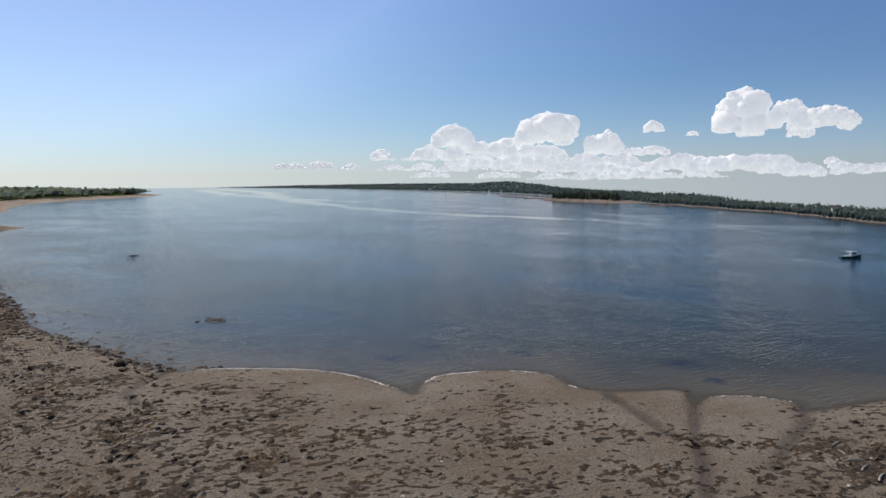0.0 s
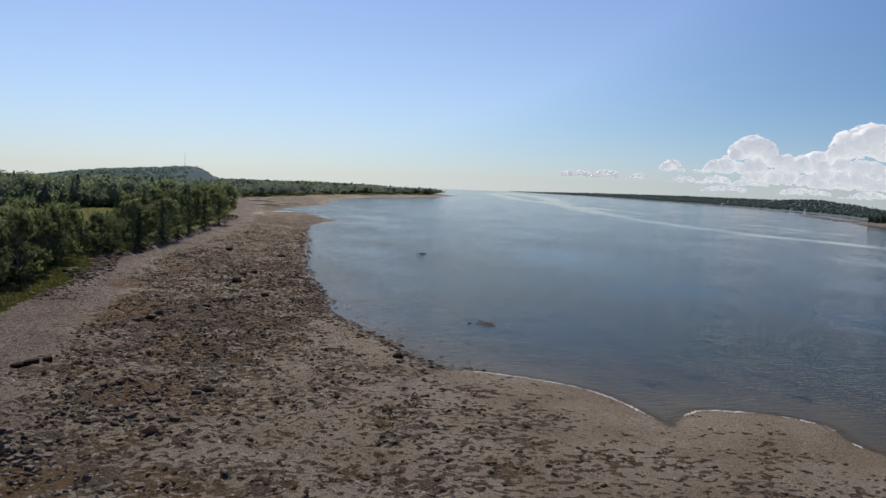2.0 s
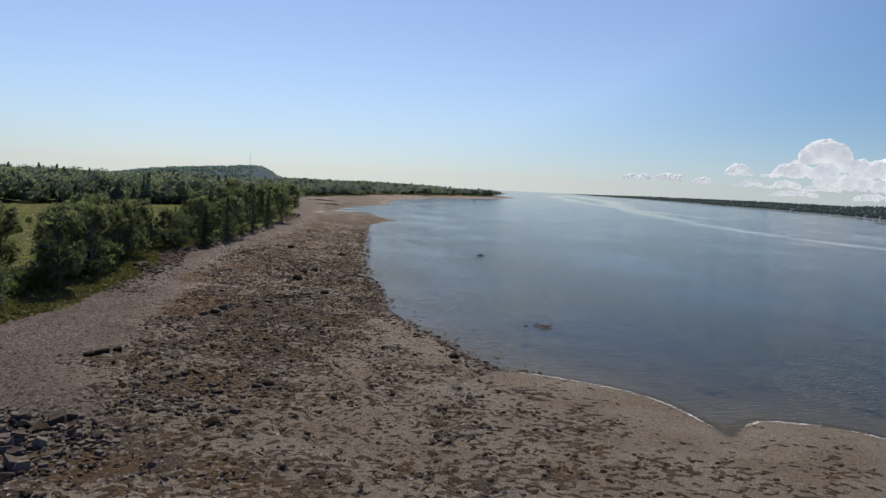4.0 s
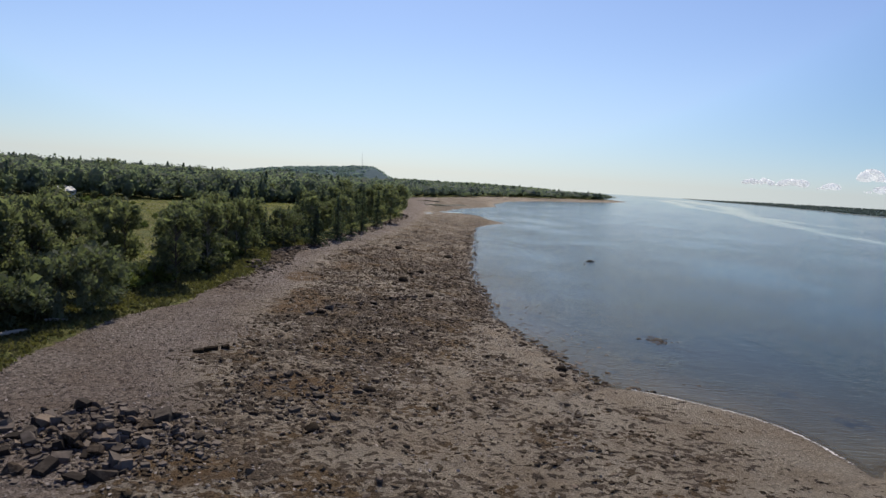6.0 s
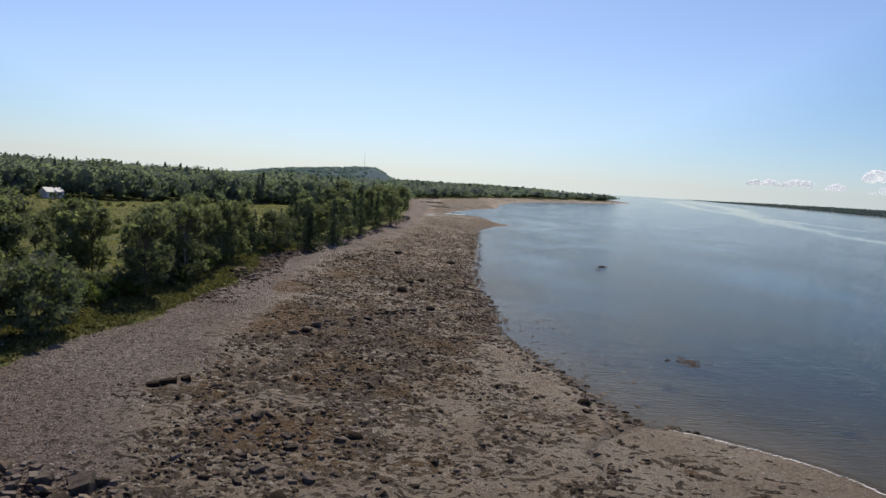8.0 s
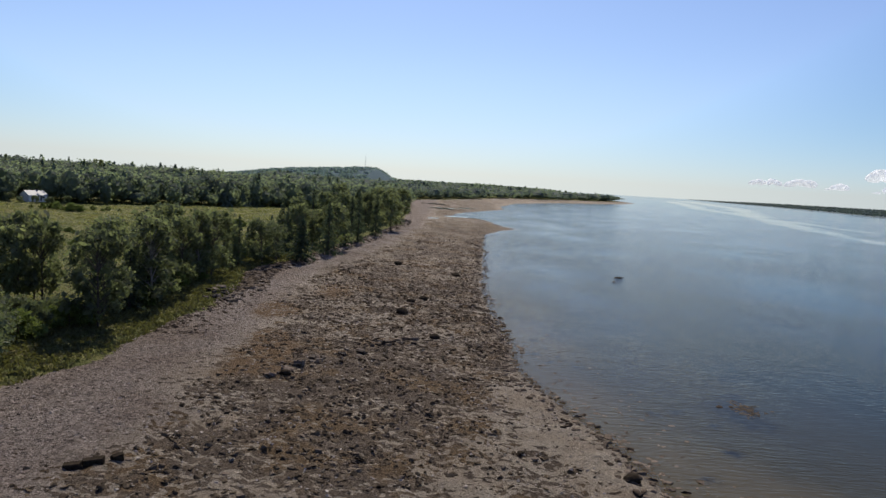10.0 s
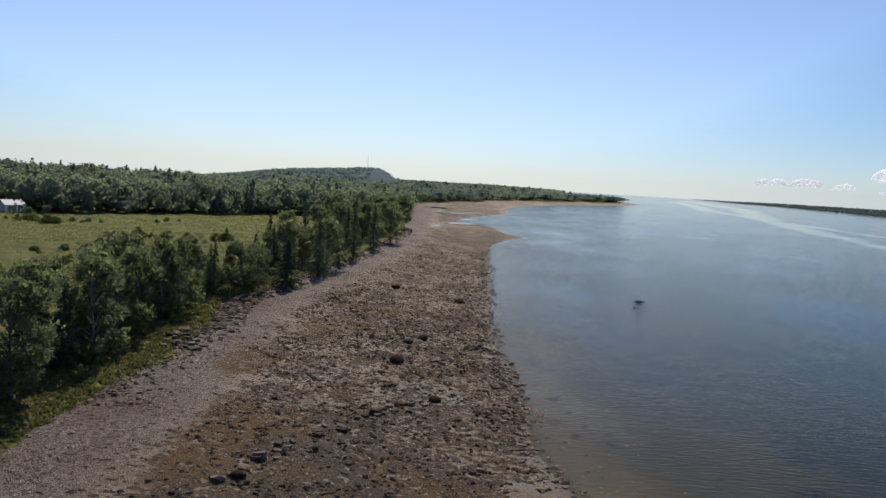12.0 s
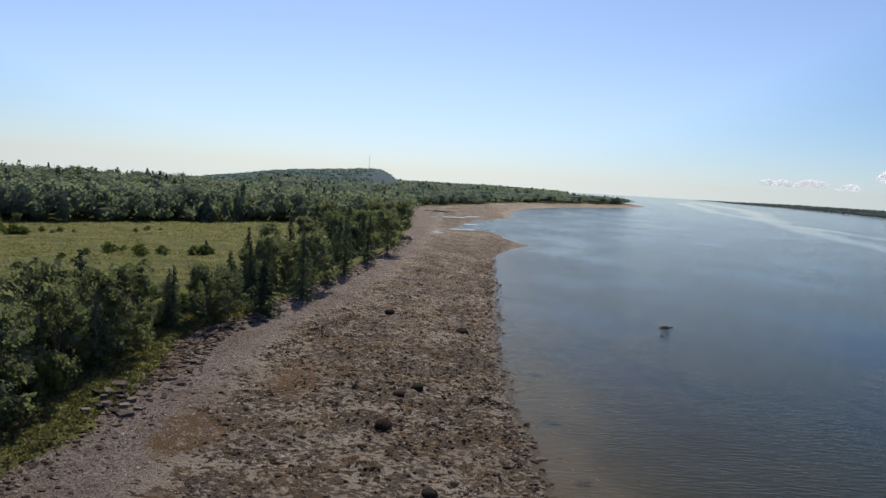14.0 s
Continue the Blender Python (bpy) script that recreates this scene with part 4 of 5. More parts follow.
def hull_of(p):
    bm = bmesh.new()
    for q in p:
        bm.verts.new(q)
    out = bmesh.ops.convex_hull(bm, input=bm.verts)
    bmesh.ops.delete(bm, geom=list({g for g in out["geom_interior"] + out["geom_unused"] if isinstance(g, bmesh.types.BMVert)}), context="VERTS")
    bmesh.ops.triangulate(bm, faces=bm.faces)
    bm.verts.ensure_lookup_table()
    v = np.array([q.co[:] for q in bm.verts])
    f = np.array([[q.index for q in t.verts] for t in bm.faces])
    bm.free()
    return v, f


LOW_HULLS = [rock_hull(270 + k, 0.6, 9) for k in range(12)]
HULLS = [rock_hull(200 + k, 0.45 + 0.04 * (k % 6), 14) for k in range(14)]


def rock_block(seed):
    """A broken block of bedded rock: flat top and foot, skewed sides, a knocked-off corner or two."""
    r = np.random.default_rng(seed)
    p = np.array([(x, y * r.uniform(0.6, 0.95), z * 0.42) for x in (-1, 1) for y in (-1, 1) for z in (-1, 1)], float)
    p[:, :2] *= r.uniform(0.62, 1.0, (8, 2))
    p[:, 2] += r.normal(size=8) * 0.05
    cut = p[r.integers(0, 8)] * (1.05, 0.4, 0.9)
    return hull_of(np.concatenate([p, [cut, (r.uniform(-0.3, 0.3), r.choice((-1.0, 1.0)) * 0.9, r.uniform(-0.3, 0.3))]]))


SLABS = [rock_block(240 + k) for k in range(8)]


def heap(name, mat, items, hulls):
    """Many stones in one mesh: x, y, z, size, turn, height factor."""
    verts, faces, n = [], [], 0
    for x, y, z, size, turn, tall in items:
        v, f = hulls[int(rng.integers(len(hulls)))]
        c, s = math.cos(turn), math.sin(turn)
        verts.append(np.stack([x + size * (c * v[:, 0] - s * v[:, 1]), y + size * (s * v[:, 0] + c * v[:, 1]), z + size * tall * v[:, 2]], 1))
        faces.append(f + n)
        n += len(v)
    return mesh_from(name, np.concatenate(verts), np.concatenate(faces), mat)


# ---- the wooded islet and its ledges ----
def islet():
    ring = [(465, 526), (452, 476), (438, 411), (452, 398), (478, 470), (492, 540)]
    cx, cy = np.mean([p[0] for p in ring]), np.mean([p[1] for p in ring])
    root = new("islet")
    bm = bmesh.new()
    loops = []
    for k, z in ((1.12, -0.4), (1.0, 0.5), (0.86, 1.4), (0.5, 2.2)):
        loop = []
        for i in range(60):
            u = i / 10
            a, b, w = ring[int(u) % 6], ring[(int(u) + 1) % 6], u - int(u)
            j = 1 + 0.08 * math.sin(i * 2.3) + 0.05 * math.sin(i * 5.1)
            loop.append(bm.verts.new((cx + (a[0] * (1 - w) + b[0] * w - cx) * k * j, cy + (a[1] * (1 - w) + b[1] * w - cy) * k * j, z + 0.25 * math.sin(i * 3.7))))
        loops.append(loop)
    for lo, hi in zip(loops, loops[1:]):
        for i in range(60):
            bm.faces.new((lo[i], lo[(i + 1) % 60], hi[(i + 1) % 60], hi[i]))
    bm.faces.new(loops[-1])
    part("rock_shore", bm_mesh("rock_shore", bm, M_SHORE_FAR), root)
    spots = []
    while len(spots) < 130:
        x, y = rng.uniform(436, 494), rng.uniform(395, 545)
        sx, sy = cx + (x - cx) * 1.2, cy + (y - cy) * 1.2
        if inside(np.array([sx]), np.array([sy]), ring)[0]:
            spots.append((x, y, 1.2, rng.uniform(4.5, 8.0), rng.uniform(1.5, 2.4), rng.random() < 0.75))
    part("spruce_cover", crowns(rng, spots, M_SPRUCE, "spruce_cover", 90, 0.42), root, kind="stuff")
    tagged(root, "small rocky islet covered in dark spruces", "islet")


islet()
items = []
for k in range(46):
    t = rng.random()
    x, y = 585 - 95 * t + rng.uniform(-6, 6), 740 - 190 * t + rng.uniform(-6, 6)
    items.append((x, y, 0.1, rng.uniform(3, 8), rng.uniform(0, 6.3), 0.25))
for k in range(12):
    items.append((405 + rng.uniform(-9, 9), 345 + rng.uniform(-10, 10), 0.0, rng.uniform(2, 5), rng.uniform(0, 6.3), 0.22))
tagged(part("tidal_ledge", heap("tidal_ledge", M_SHORE_FAR, items, HULLS)), "low brown rock ledge awash beside the islet", "ledge", kind="stuff")


# ---- clouds ----
# bearing, height of the base in degrees, width and height in metres
CLOUDS = [(22.6, 1.1, 190, 36), (24.6, 1.08, 150, 44), (26.8, 1.0, 120, 36), (29.5, 1.66, 135, 66), (34.6, 2.5, 275, 135), (32.6, 1.62, 280, 80), (36.4, 1.7, 360, 95), (41.1, 2.75, 400, 172),
          (43.0, 3.1, 150, 140), (39.4, 1.9, 330, 100), (42.0, 1.5, 260, 90), (46.0, 1.95, 190, 122), (49.0, 1.78, 250, 52), (49.5, 3.45, 118, 62), (55.2, 3.25, 255, 222), (58.2, 3.45, 230, 140), (60.4, 3.3, 330, 112),
          (56.0, 2.9, 130, 50), (59.2, 2.75, 125, 55), (52.2, 3.1, 70, 26), (30.0, 0.91, 165, 39), (32.1, 0.85, 198, 46), (34.7, 0.74, 198, 39), (37.2, 0.92, 231, 66), (40.2, 0.67, 264, 66)]
CLOUDS += [(43.1, 0.63, 264, 82), (45.6, 0.45, 231, 66), (47.7, 0.6, 165, 66), (50.3, 0.7, 198, 72), (53.0, 0.55, 231, 82), (56.7, 0.75, 231, 72), (58.2, 0.3, 264, 66), (61.7, 0.6, 115, 39), (62.4, 0.2, 198, 59),
           (63.8, 0.3, 132, 52), (52.8, 0.1, 297, 46), (49.3, 0.05, 297, 46), (45.6, 0.05, 297, 46), (41.9, 0.1, 264, 39), (38.1, 0.23, 264, 39), (32.9, 0.33, 264, 33)]


def cloud_material():
    m, nt, b = material("glowing_cloud_vapour", 1.0, 0.0)
    b.inputs["Base Color"].default_value = (0.73, 0.73, 0.73, 1)
    tr = nt.nodes.new("ShaderNodeBsdfTranslucent")
    tr.inputs["Color"].default_value = (0.76, 0.76, 0.76, 1)
    ms = nt.nodes.new("ShaderNodeMixShader")
    ms.inputs[0].default_value = 0.5
    nt.links.new(b.outputs[0], ms.inputs[1])
    nt.links.new(tr.outputs[0], ms.inputs[2])
    # added emission brightens the vapour in place of sunlight scattered inside it
    b.inputs["Emission Color"].default_value = (0.93, 0.955, 1.0, 1)
    b.inputs["Emission Strength"].default_value = 0.54
    nt.links.new(ms.outputs[0], nt.nodes["Material Output"].inputs["Surface"])
    bump(nt, b, noise_node(nt, 0.03, 5, 0.65), 0.2, 8)
    return m


M_CLOUD = cloud_material()


def ball(level):
    bm = bmesh.new()
    bmesh.ops.create_icosphere(bm, subdivisions=level, radius=1)
    v, f = np.array([q.co[:] for q in bm.verts]), np.array([[q.index for q in t.verts] for t in bm.faces])
    bm.free()
    return v, f


BALL, BALL_F = ball(2)
PUFF, PUFF_F = ball(1)


def cloud(az, el, wide, tall, seed):
    r = np.random.default_rng(seed)
    D = 4350
    base = np.array([D * math.sin(radians(az)), D * math.cos(radians(az)), 18 + D * math.tan(radians(el))])
    side = np.array([math.cos(radians(az)), -math.sin(radians(az)), 0])
    away = np.array([math.sin(radians(az)), math.cos(radians(az)), 0])
    verts, faces, n = [], [], 0
    heads = [(r.uniform(-0.3, 0.3), r.uniform(0.72, 0.95), r.uniform(0.22, 0.36)) for k in range(int(wide > 1.3 * tall) + 2 * int(wide > 2.4 * tall))]
    heads.append((r.uniform(-0.16, 0.16), 1.0, 0.50 if wide < 1.5 * tall else 0.36))

    def roof_at(u):
        return tall * max(0.32 * math.sqrt(max(0.0, 1 - (2 * u) ** 2)), *(h * math.sqrt(max(0.0, 1 - ((u - p) / w) ** 2)) for p, h, w in heads))

    for k in range(int(20 + wide / 9)):
        u = r.uniform(-0.46, 0.46)
        roof = max(roof_at(u), 0.2 * tall)
        size = min(roof * 0.5, tall * r.uniform(0.2, 0.42), (0.54 - abs(u)) * wide + 0.03 * tall)
        lift = roof - size if k % 3 else r.uniform(min(size * 0.6, roof - size), roof - size)
        c = base + side * u * wide + (0, 0, lift) + away * r.uniform(-0.25, 0.25) * wide
        bits = [(c, size, BALL, BALL_F)]
        for m in range(7):                            # small puffs boil out of the large one
            d = r.normal(size=3) * (1, 1, 0.8) + (0, 0, 0.25)
            bits.append((c + d / np.linalg.norm(d) * size * r.uniform(0.75, 1.0), size * r.uniform(0.18, 0.42), PUFF, PUFF_F))
        for centre, radius, shape, shape_faces in bits:
            q = shape + r.uniform(0, 50, 3)
            j = sum(a * np.sin(q @ r.normal(size=3) * f) for f, a in ((1.6, 0.7), (2.9, 0.55), (5.0, 0.4), (8.0, 0.3)))
            p = centre + shape * (1.12, 1.12, 0.94) * radius * (1 + 0.12 * j[:, None])
            floor_z = base[2] + tall * r.uniform(-0.05, 0.16)
            low = p[:, 2] < floor_z
            p[low, 2] = floor_z + (p[low, 2] - floor_z) * 0.5
            verts.append(p)
            faces.append(shape_faces + n)
            n += len(p)
    tagged(part("cloud", mesh_from("cloud", np.concatenate(verts), np.concatenate(faces), M_CLOUD, True)), "white fair-weather cumulus cloud with flat grey base", "cloud", "clouds over the far shore", "structure")


CLOUDS += [(44.2, 1.0, 220, 80), (47.0, 0.95, 240, 75), (51.7, 0.75, 240, 85), (54.6, 0.5, 250, 90), (57.4, 0.5, 260, 85), (59.6, 0.1, 220, 70), (61.3, 0.9, 90, 40), (48.4, 0.4, 260, 70), (35.6, 1.1, 260, 70), (39.0, 1.05, 280, 75), (42.0, 0.9, 260, 80)]
for k, c in enumerate(CLOUDS):
    cloud(*c, 300 + k)


# ---- stones, rockweed and wrack on the beach ----
def spots_on_beach(count, box, want):
    out = []
    while len(out) < count:
        x, y = rng.uniform(box[0], box[1], 4000), rng.uniform(box[2], box[3], 4000)
        sd, bd = plan(x, y)
        keep = rng.random(4000) < want(x, y, sd, bd)
        z = height(x, y, sd, bd)
        out += [(float(a), float(b), float(c)) for a, b, c in zip(x[keep], y[keep], z[keep])]
    return out[:count]


def ledge_want(x, y, sd, bd):
    return (sd > -0.5) * (bd < -2) * np.clip(weediness(x, y, sd, bd) * 1.6 - 0.3, 0, 1) * np.exp(-np.clip(y - 150, 0, None) / 60)


def shingle_want(x, y, sd, bd):
    return (sd > 0.5) * (bd < 0) * (0.25 + 0.75 * smooth01(field_noise(x, y, 6, 111), 0.45, 0.7)) * np.exp(-np.clip(y - 130, 0, None) / 60) * np.where(x > 12, 0.12, 1)


def edge_want(x, y, sd, bd):
    return ((np.abs(sd - 0.3) < 2.0) & (y > 73)) * np.exp(-np.clip(y - 75, 0, None) / 110)


stones = [(x, y, z + 0.02, rng.uniform(0.07, 0.2), rng.uniform(0, 6.3), rng.uniform(0.7, 1.1)) for x, y, z in spots_on_beach(6500, (-36, 50, 12, 330), shingle_want)]
tagged(part("beach_stones", heap("beach_stones", M_PEBBLE, stones, LOW_HULLS)), "scattered small grey stones on the shingle", "stones", kind="stuff")
dark = [(x, y, z + 0.02, rng.uniform(0.12, 0.42), rng.uniform(0, 6.3), rng.uniform(0.6, 1.0)) for x, y, z in spots_on_beach(1000, (-26, 30, 40, 330), ledge_want)]
dark += [(x, y, -0.01, rng.uniform(0.12, 0.4), rng.uniform(0, 6.3), rng.uniform(0.1, 0.3)) for x, y, z in spots_on_beach(420, (5, 40, 75, 230), lambda x, y, sd, bd: ((sd < -0.5) & (sd > -10)) * np.exp(sd / 3.5) * np.exp(-np.clip(y - 75, 0, None) / 80))]
dark += [(x, y, max(z, -0.12) + 0.03, rng.uniform(0.2, 0.55), rng.uniform(0, 6.3), rng.uniform(0.5, 0.9)) for x, y, z in spots_on_beach(700, (2, 30, 73, 330), edge_want)]
for cx, cy, ra, rb, count in ((-10.5, 60, 7, 10, 320), (-20.5, 46, 8, 6, 320), (-4, 84, 5, 10, 120)):
    for k in range(count):
        a, r = rng.uniform(0, 6.3), rng.uniform(0, 1) ** 0.6
        x, y = cx + ra * r * math.cos(a), cy + rb * r * math.sin(a)
        dark.append((x, y, rest(x, y) + 0.04, rng.uniform(0.10, 0.32), rng.uniform(0, 6.3), rng.uniform(0.7, 1.1)))
tagged(part("ledge_stones", heap("ledge_stones", M_ROCK, dark, HULLS)), "dark wet stones on the weedy ledge", "stones", kind="stuff")

clumps = []
for x, y, z in spots_on_beach(5200, (-24, 58, 12, 300), lambda x, y, sd, bd: (sd > 0.4) * (bd < -3) * np.clip(weediness(x, y, sd, bd) * 2.2 - 0.55, 0.015, 1) * np.exp(-np.clip(y - 150, 0, None) / 60)):
    for k in range(int(rng.integers(2, 6))):
        clumps.append((x + rng.normal() * 0.35, y + rng.normal() * 0.28, z - 0.02, rng.uniform(0.12, 0.42), rng.uniform(0, 6.3), rng.uniform(0.5, 1.1)))
tagged(part("rockweed", heap("rockweed", M_WEED, clumps, LOW_HULLS)), "dark brown rockweed in low clumps on the sand", "seaweed", kind="stuff")

ROCK_MESHES = [mesh_from("rock", v, f, M_ROCK) for v, f in HULLS]
WEEDY_MESHES = []
for k in range(14):                                   # rounded boulders under weed
    r = np.random.default_rng(700 + k)
    lumps = sum(a * np.sin((BALL + r.uniform(0, 9, 3)) @ r.normal(size=3) * f) for f, a in ((1.5, 0.14), (3.0, 0.11), (6.0, 0.07), (10.0, 0.05)))
    WEEDY_MESHES.append(mesh_from("weedy_rock", BALL * (1 + lumps[:, None]) * (1, 0.8, 0.75), BALL_F, M_BOULDER, True))
SLAB_MESHES = [mesh_from("slab", v, f, M_SLATE) for v, f in SLABS]
DARK_SLABS = [mesh_from("slab", v, f, M_BOULDER) for v, f in SLABS]


def boulder(x, y, size, slab=False, weedy=False, z=None, tall=1.0, lift=0.0, tilt=12, label="weathered dark grey rock on the tidal flat", group="rocks on the beach"):
    mesh = (SLAB_MESHES if slab else WEEDY_MESHES if weedy else ROCK_MESHES)[int(rng.integers(8 if slab else 14))]
    ob = new("rock", mesh)
    ob.matrix_basis = pose(x, y, (rest(x, y) if z is None else z) + 0.10 * size + lift, rng.uniform(-tilt, tilt), rng.uniform(-tilt, tilt), rng.uniform(0, 360)) @ Matrix.Diagonal((size, size * (0.8 if slab else 1.0), size * tall, 1))
    return tagged(ob, label, "rock", group)


for k in range(110):                                  # broken pale ledge
    a, r = rng.uniform(0, 6.3), rng.uniform(0, 1) ** 0.6
    boulder(-20.6 + 8.0 * r * math.cos(a), 47.5 + 6.5 * r * math.sin(a), rng.uniform(0.32, 0.66) + 0.4 * (k % 8 == 0), rng.random() < 0.65, lift=rng.uniform(0, 0.5) * (1 - r), tilt=20, label="pale grey broken slab of ledge rock", group="broken ledge slabs")
rubble = []                                           # smaller broken pieces between them
for k in range(420):
    a, r = rng.uniform(0, 6.3), rng.uniform(0, 1) ** 0.55
    x, y = -20.6 + 8.6 * r * math.cos(a), 47.5 + 7.2 * r * math.sin(a)
    rubble.append((x, y, rest(x, y) + rng.uniform(0.02, 0.25) * (1 - r), rng.uniform(0.12, 0.36), rng.uniform(0, 6.3), rng.uniform(0.6, 1.3)))
tagged(part("ledge_rubble", heap("ledge_rubble", M_SLATE, rubble, SLABS[:4] + HULLS)), "small angular pieces of broken grey ledge", "rocks", kind="stuff")
for k in range(60):                                   # dark rubble
    a, r = rng.uniform(0, 6.3), rng.uniform(0, 1) ** 0.6
    boulder(-9.8 + 5.5 * r * math.cos(a), 60.5 + 8 * r * math.sin(a), rng.uniform(0.18, 0.55), k % 2 == 0, label="dark weed-stained rock in the rubble", group="dark rubble rocks")
for k in range(34):                                   # layered ledge at the foot of the bank
    boulder(-30.6 + rng.normal() * 1.2, 134.5 + rng.normal() * 3.2, rng.uniform(0.35, 0.9), True, tall=0.6, tilt=9, label="pale layered slab of rock at the bank's foot", group="bank ledge slabs")
bank_rocks = []                                       # rocky foot of the bank
for k in range(1700):
    y = 108 + 260 * rng.uniform(0, 1) ** 1.3 if k % 3 else rng.normal(160, 9)
    x = float(np.interp(y, bank_y, bank_x)) + rng.uniform(-0.6, 1) ** 2 * (4.5 if y > 140 else 6)
    bank_rocks.append((x, y, rest(x, y) + 0.03, rng.uniform(0.12, 0.5) * (1.7 if y > 140 else 0.9), rng.uniform(0, 6.3), rng.uniform(0.5, 0.9)))
tagged(part("bank_rocks", heap("bank_rocks", M_ROCK, bank_rocks, HULLS)), "jumbled dark rocks at the foot of the bank", "rocks", kind="stuff")
mat_bits = [(29.9 + rng.normal() * 0.8, 98.7 + rng.normal() * 1.3, 0.0, rng.uniform(0.12, 0.38), rng.uniform(0, 6.3), rng.uniform(0.12, 0.22)) for k in range(120)]
mat_bits += [(39.2 + rng.normal() * 1.2, 204.5 + rng.normal() * 1.6, -0.02, rng.uniform(0.3, 0.7), rng.uniform(0, 6.3), rng.uniform(0.1, 0.25)) for k in range(16)]
tagged(part("floating_weed", heap("floating_weed", M_WEED, mat_bits, LOW_HULLS)), "brown seaweed mat awash around the rock", "seaweed", kind="stuff")
SCARP_X, SCARP_Y = (-15.0, -12.1, -8.0, -3.2), (95.0, 104.0, 111.0, 117.4)
for k in range(46):                                   # low dark scarp across the flat
    t = rng.uniform(0, 1)
    x = float(np.interp(t, [0, 0.3, 0.6, 1], SCARP_X))
    boulder(x + rng.normal() * 0.4, float(np.interp(t, [0, 0.3, 0.6, 1], SCARP_Y)) + rng.normal() * 0.6, rng.uniform(0.25, 0.7), rng.random() < 0.5, label="dark rock of the low scarp", group="scarp rocks")
for x, y, size in [(-4.5, 64, 0.8), (-4.9, 146, 0.9), (-7.4, 52.8, 0.8), (-5.5, 134, 1.1), (2.7, 185.5, 1.4), (-3, 149, 0.9), (-10.2, 195.4, 1.1), (-0.5, 120, 0.8), (-14, 96, 0.6), (14.1, 78.5, 0.75)]:
    boulder(x, y, size * 0.95, weedy=True, tall=0.72, label="single dark weed-covered boulder on the flat")
for x, y, size, tall in [(41.1, 204.2, 1.05, 0.3), (42.4, 204.8, 0.8, 0.4), (38.5, 196, 0.8, 0.35), (37.4, 206, 0.7, 0.3), (27.7, 99.2, 0.6, 0.9), (19.3, 79.6, 0.55, 0.6), (20.8, 81.5, 0.4, 0.5), (16.6, 82.5, 0.5, 0.7), (35.2, 58.5, 0.3, 0.6), (52.1, 40.6, 0.45, 0.6)]:
    boulder(x, y, size, weedy=size > 1, z=-0.12, tall=tall, tilt=4, label="wet dark rock awash in shallow water", group="rocks in the water")


for x, y, long, deep, tall, turn in [(-21.7, 71.9, 0.6, 0.5, 0.5, 8), (-20.6, 72.3, 0.7, 0.45, 0.55, 14), (-19.4, 73.0, 0.4, 0.35, 0.5, 40)]:
    block = new("rock", DARK_SLABS[3 if long > 1 else 5])
    block.matrix_basis = pose(x, y, rest(x, y) + 0.1, 4, -3, turn) @ Matrix.Diagonal((long, deep, tall, 1))
    tagged(block, "long flat dark slab of rock on the gravel", "rock", "rocks on the beach")


# ---- tide pools beyond the spit ----
M_POOL = mottled("still_pool_water", (0.03, 0.027, 0.02), (0.05, 0.045, 0.032), 0.4, 0.06, 0, 0, 0.5)


def pool(x, y, long, wide, turn):
    bm = bmesh.new()
    ring = []
    for k in range(28):
        a = 2 * math.pi * k / 28
        r = 1 + 0.22 * math.sin(2 * a + x) + 0.14 * math.sin(5 * a + y)
        ring.append(bm.verts.new((long * r * math.cos(a), wide * r * math.sin(a), 0)))
    bm.faces.new(ring)
    ob = part("tide_pool", bm_mesh("tide_pool", bm, M_POOL))
    ob.matrix_basis = pose(x, y, rest(x, y) + 0.16, 0, 0, turn)
    tagged(ob, "shallow still tide pool on the mud", "pool", "tide pools")


for x, y, long, wide, turn in [(2, 440, 9, 5, 20), (-6, 560, 14, 8, 10), (8, 512, 8, 5, -10), (-14, 640, 14, 9, 0), (-8, 405, 5, 3, 30), (10, 600, 12, 7, 15)]:
    pool(x, y, long, wide, turn)


# ---- driftwood ----
M_DRIFT = mottled("bleached_driftwood", (0.22, 0.20, 0.175), (0.45, 0.42, 0.37), 3, 0.9, 0.01)


def log(x, y, long, thick, turn):
    root = new("driftwood_log")
    root.matrix_basis = pose(x, y, rest(x, y) + thick * 0.8, 0, rng.uniform(-3, 3), turn)
    pts = [(-long / 2, 0, 0), (-long / 6, 0.03 * long, 0.02), (long / 5, 0.01 * long, 0.04), (long / 2, -0.03 * long, 0.0)]
    part("stem", tubes_mesh("stem", [(pts, [thick, thick * 0.95, thick * 0.8, thick * 0.55])], M_DRIFT, 8), root)
    part("branch_stub", tubes_mesh("branch_stub", [([pts[1], (-long / 7, 0.1 * long, 0.25)], [thick * 0.5, thick * 0.3])], M_DRIFT), root)
    tagged(root, "bleached pale driftwood log stranded on the shore", "driftwood", "driftwood logs")


for x, y, long, thick, turn in [(-38.6, 70.6, 3.4, 0.24, 75), (-37.8, 77, 2.2, 0.15, 30), (-38.6, 85.6, 1.8, 0.14, 20), (-40, 106, 2.4, 0.16, 15), (-37.6, 88, 1.5, 0.12, -20),
                                (48.9, 26.0, 1.1, 0.05, 10), (47.6, 24.9, 0.8, 0.045, 60), (46.6, 23.7, 1.2, 0.055, -25), (45.9, 22.6, 1.3, 0.06, 15), (45.0, 21.2, 1.7, 0.07, 20), (46.4, 20.4, 1.3, 0.06, 80)]:
    log(x, y, long, thick, turn)


# ---- foam along the water's edge ----
M_FOAM = mottled("sea_foam", (0.42, 0.39, 0.35), (0.78, 0.76, 0.73), 6, 0.8)


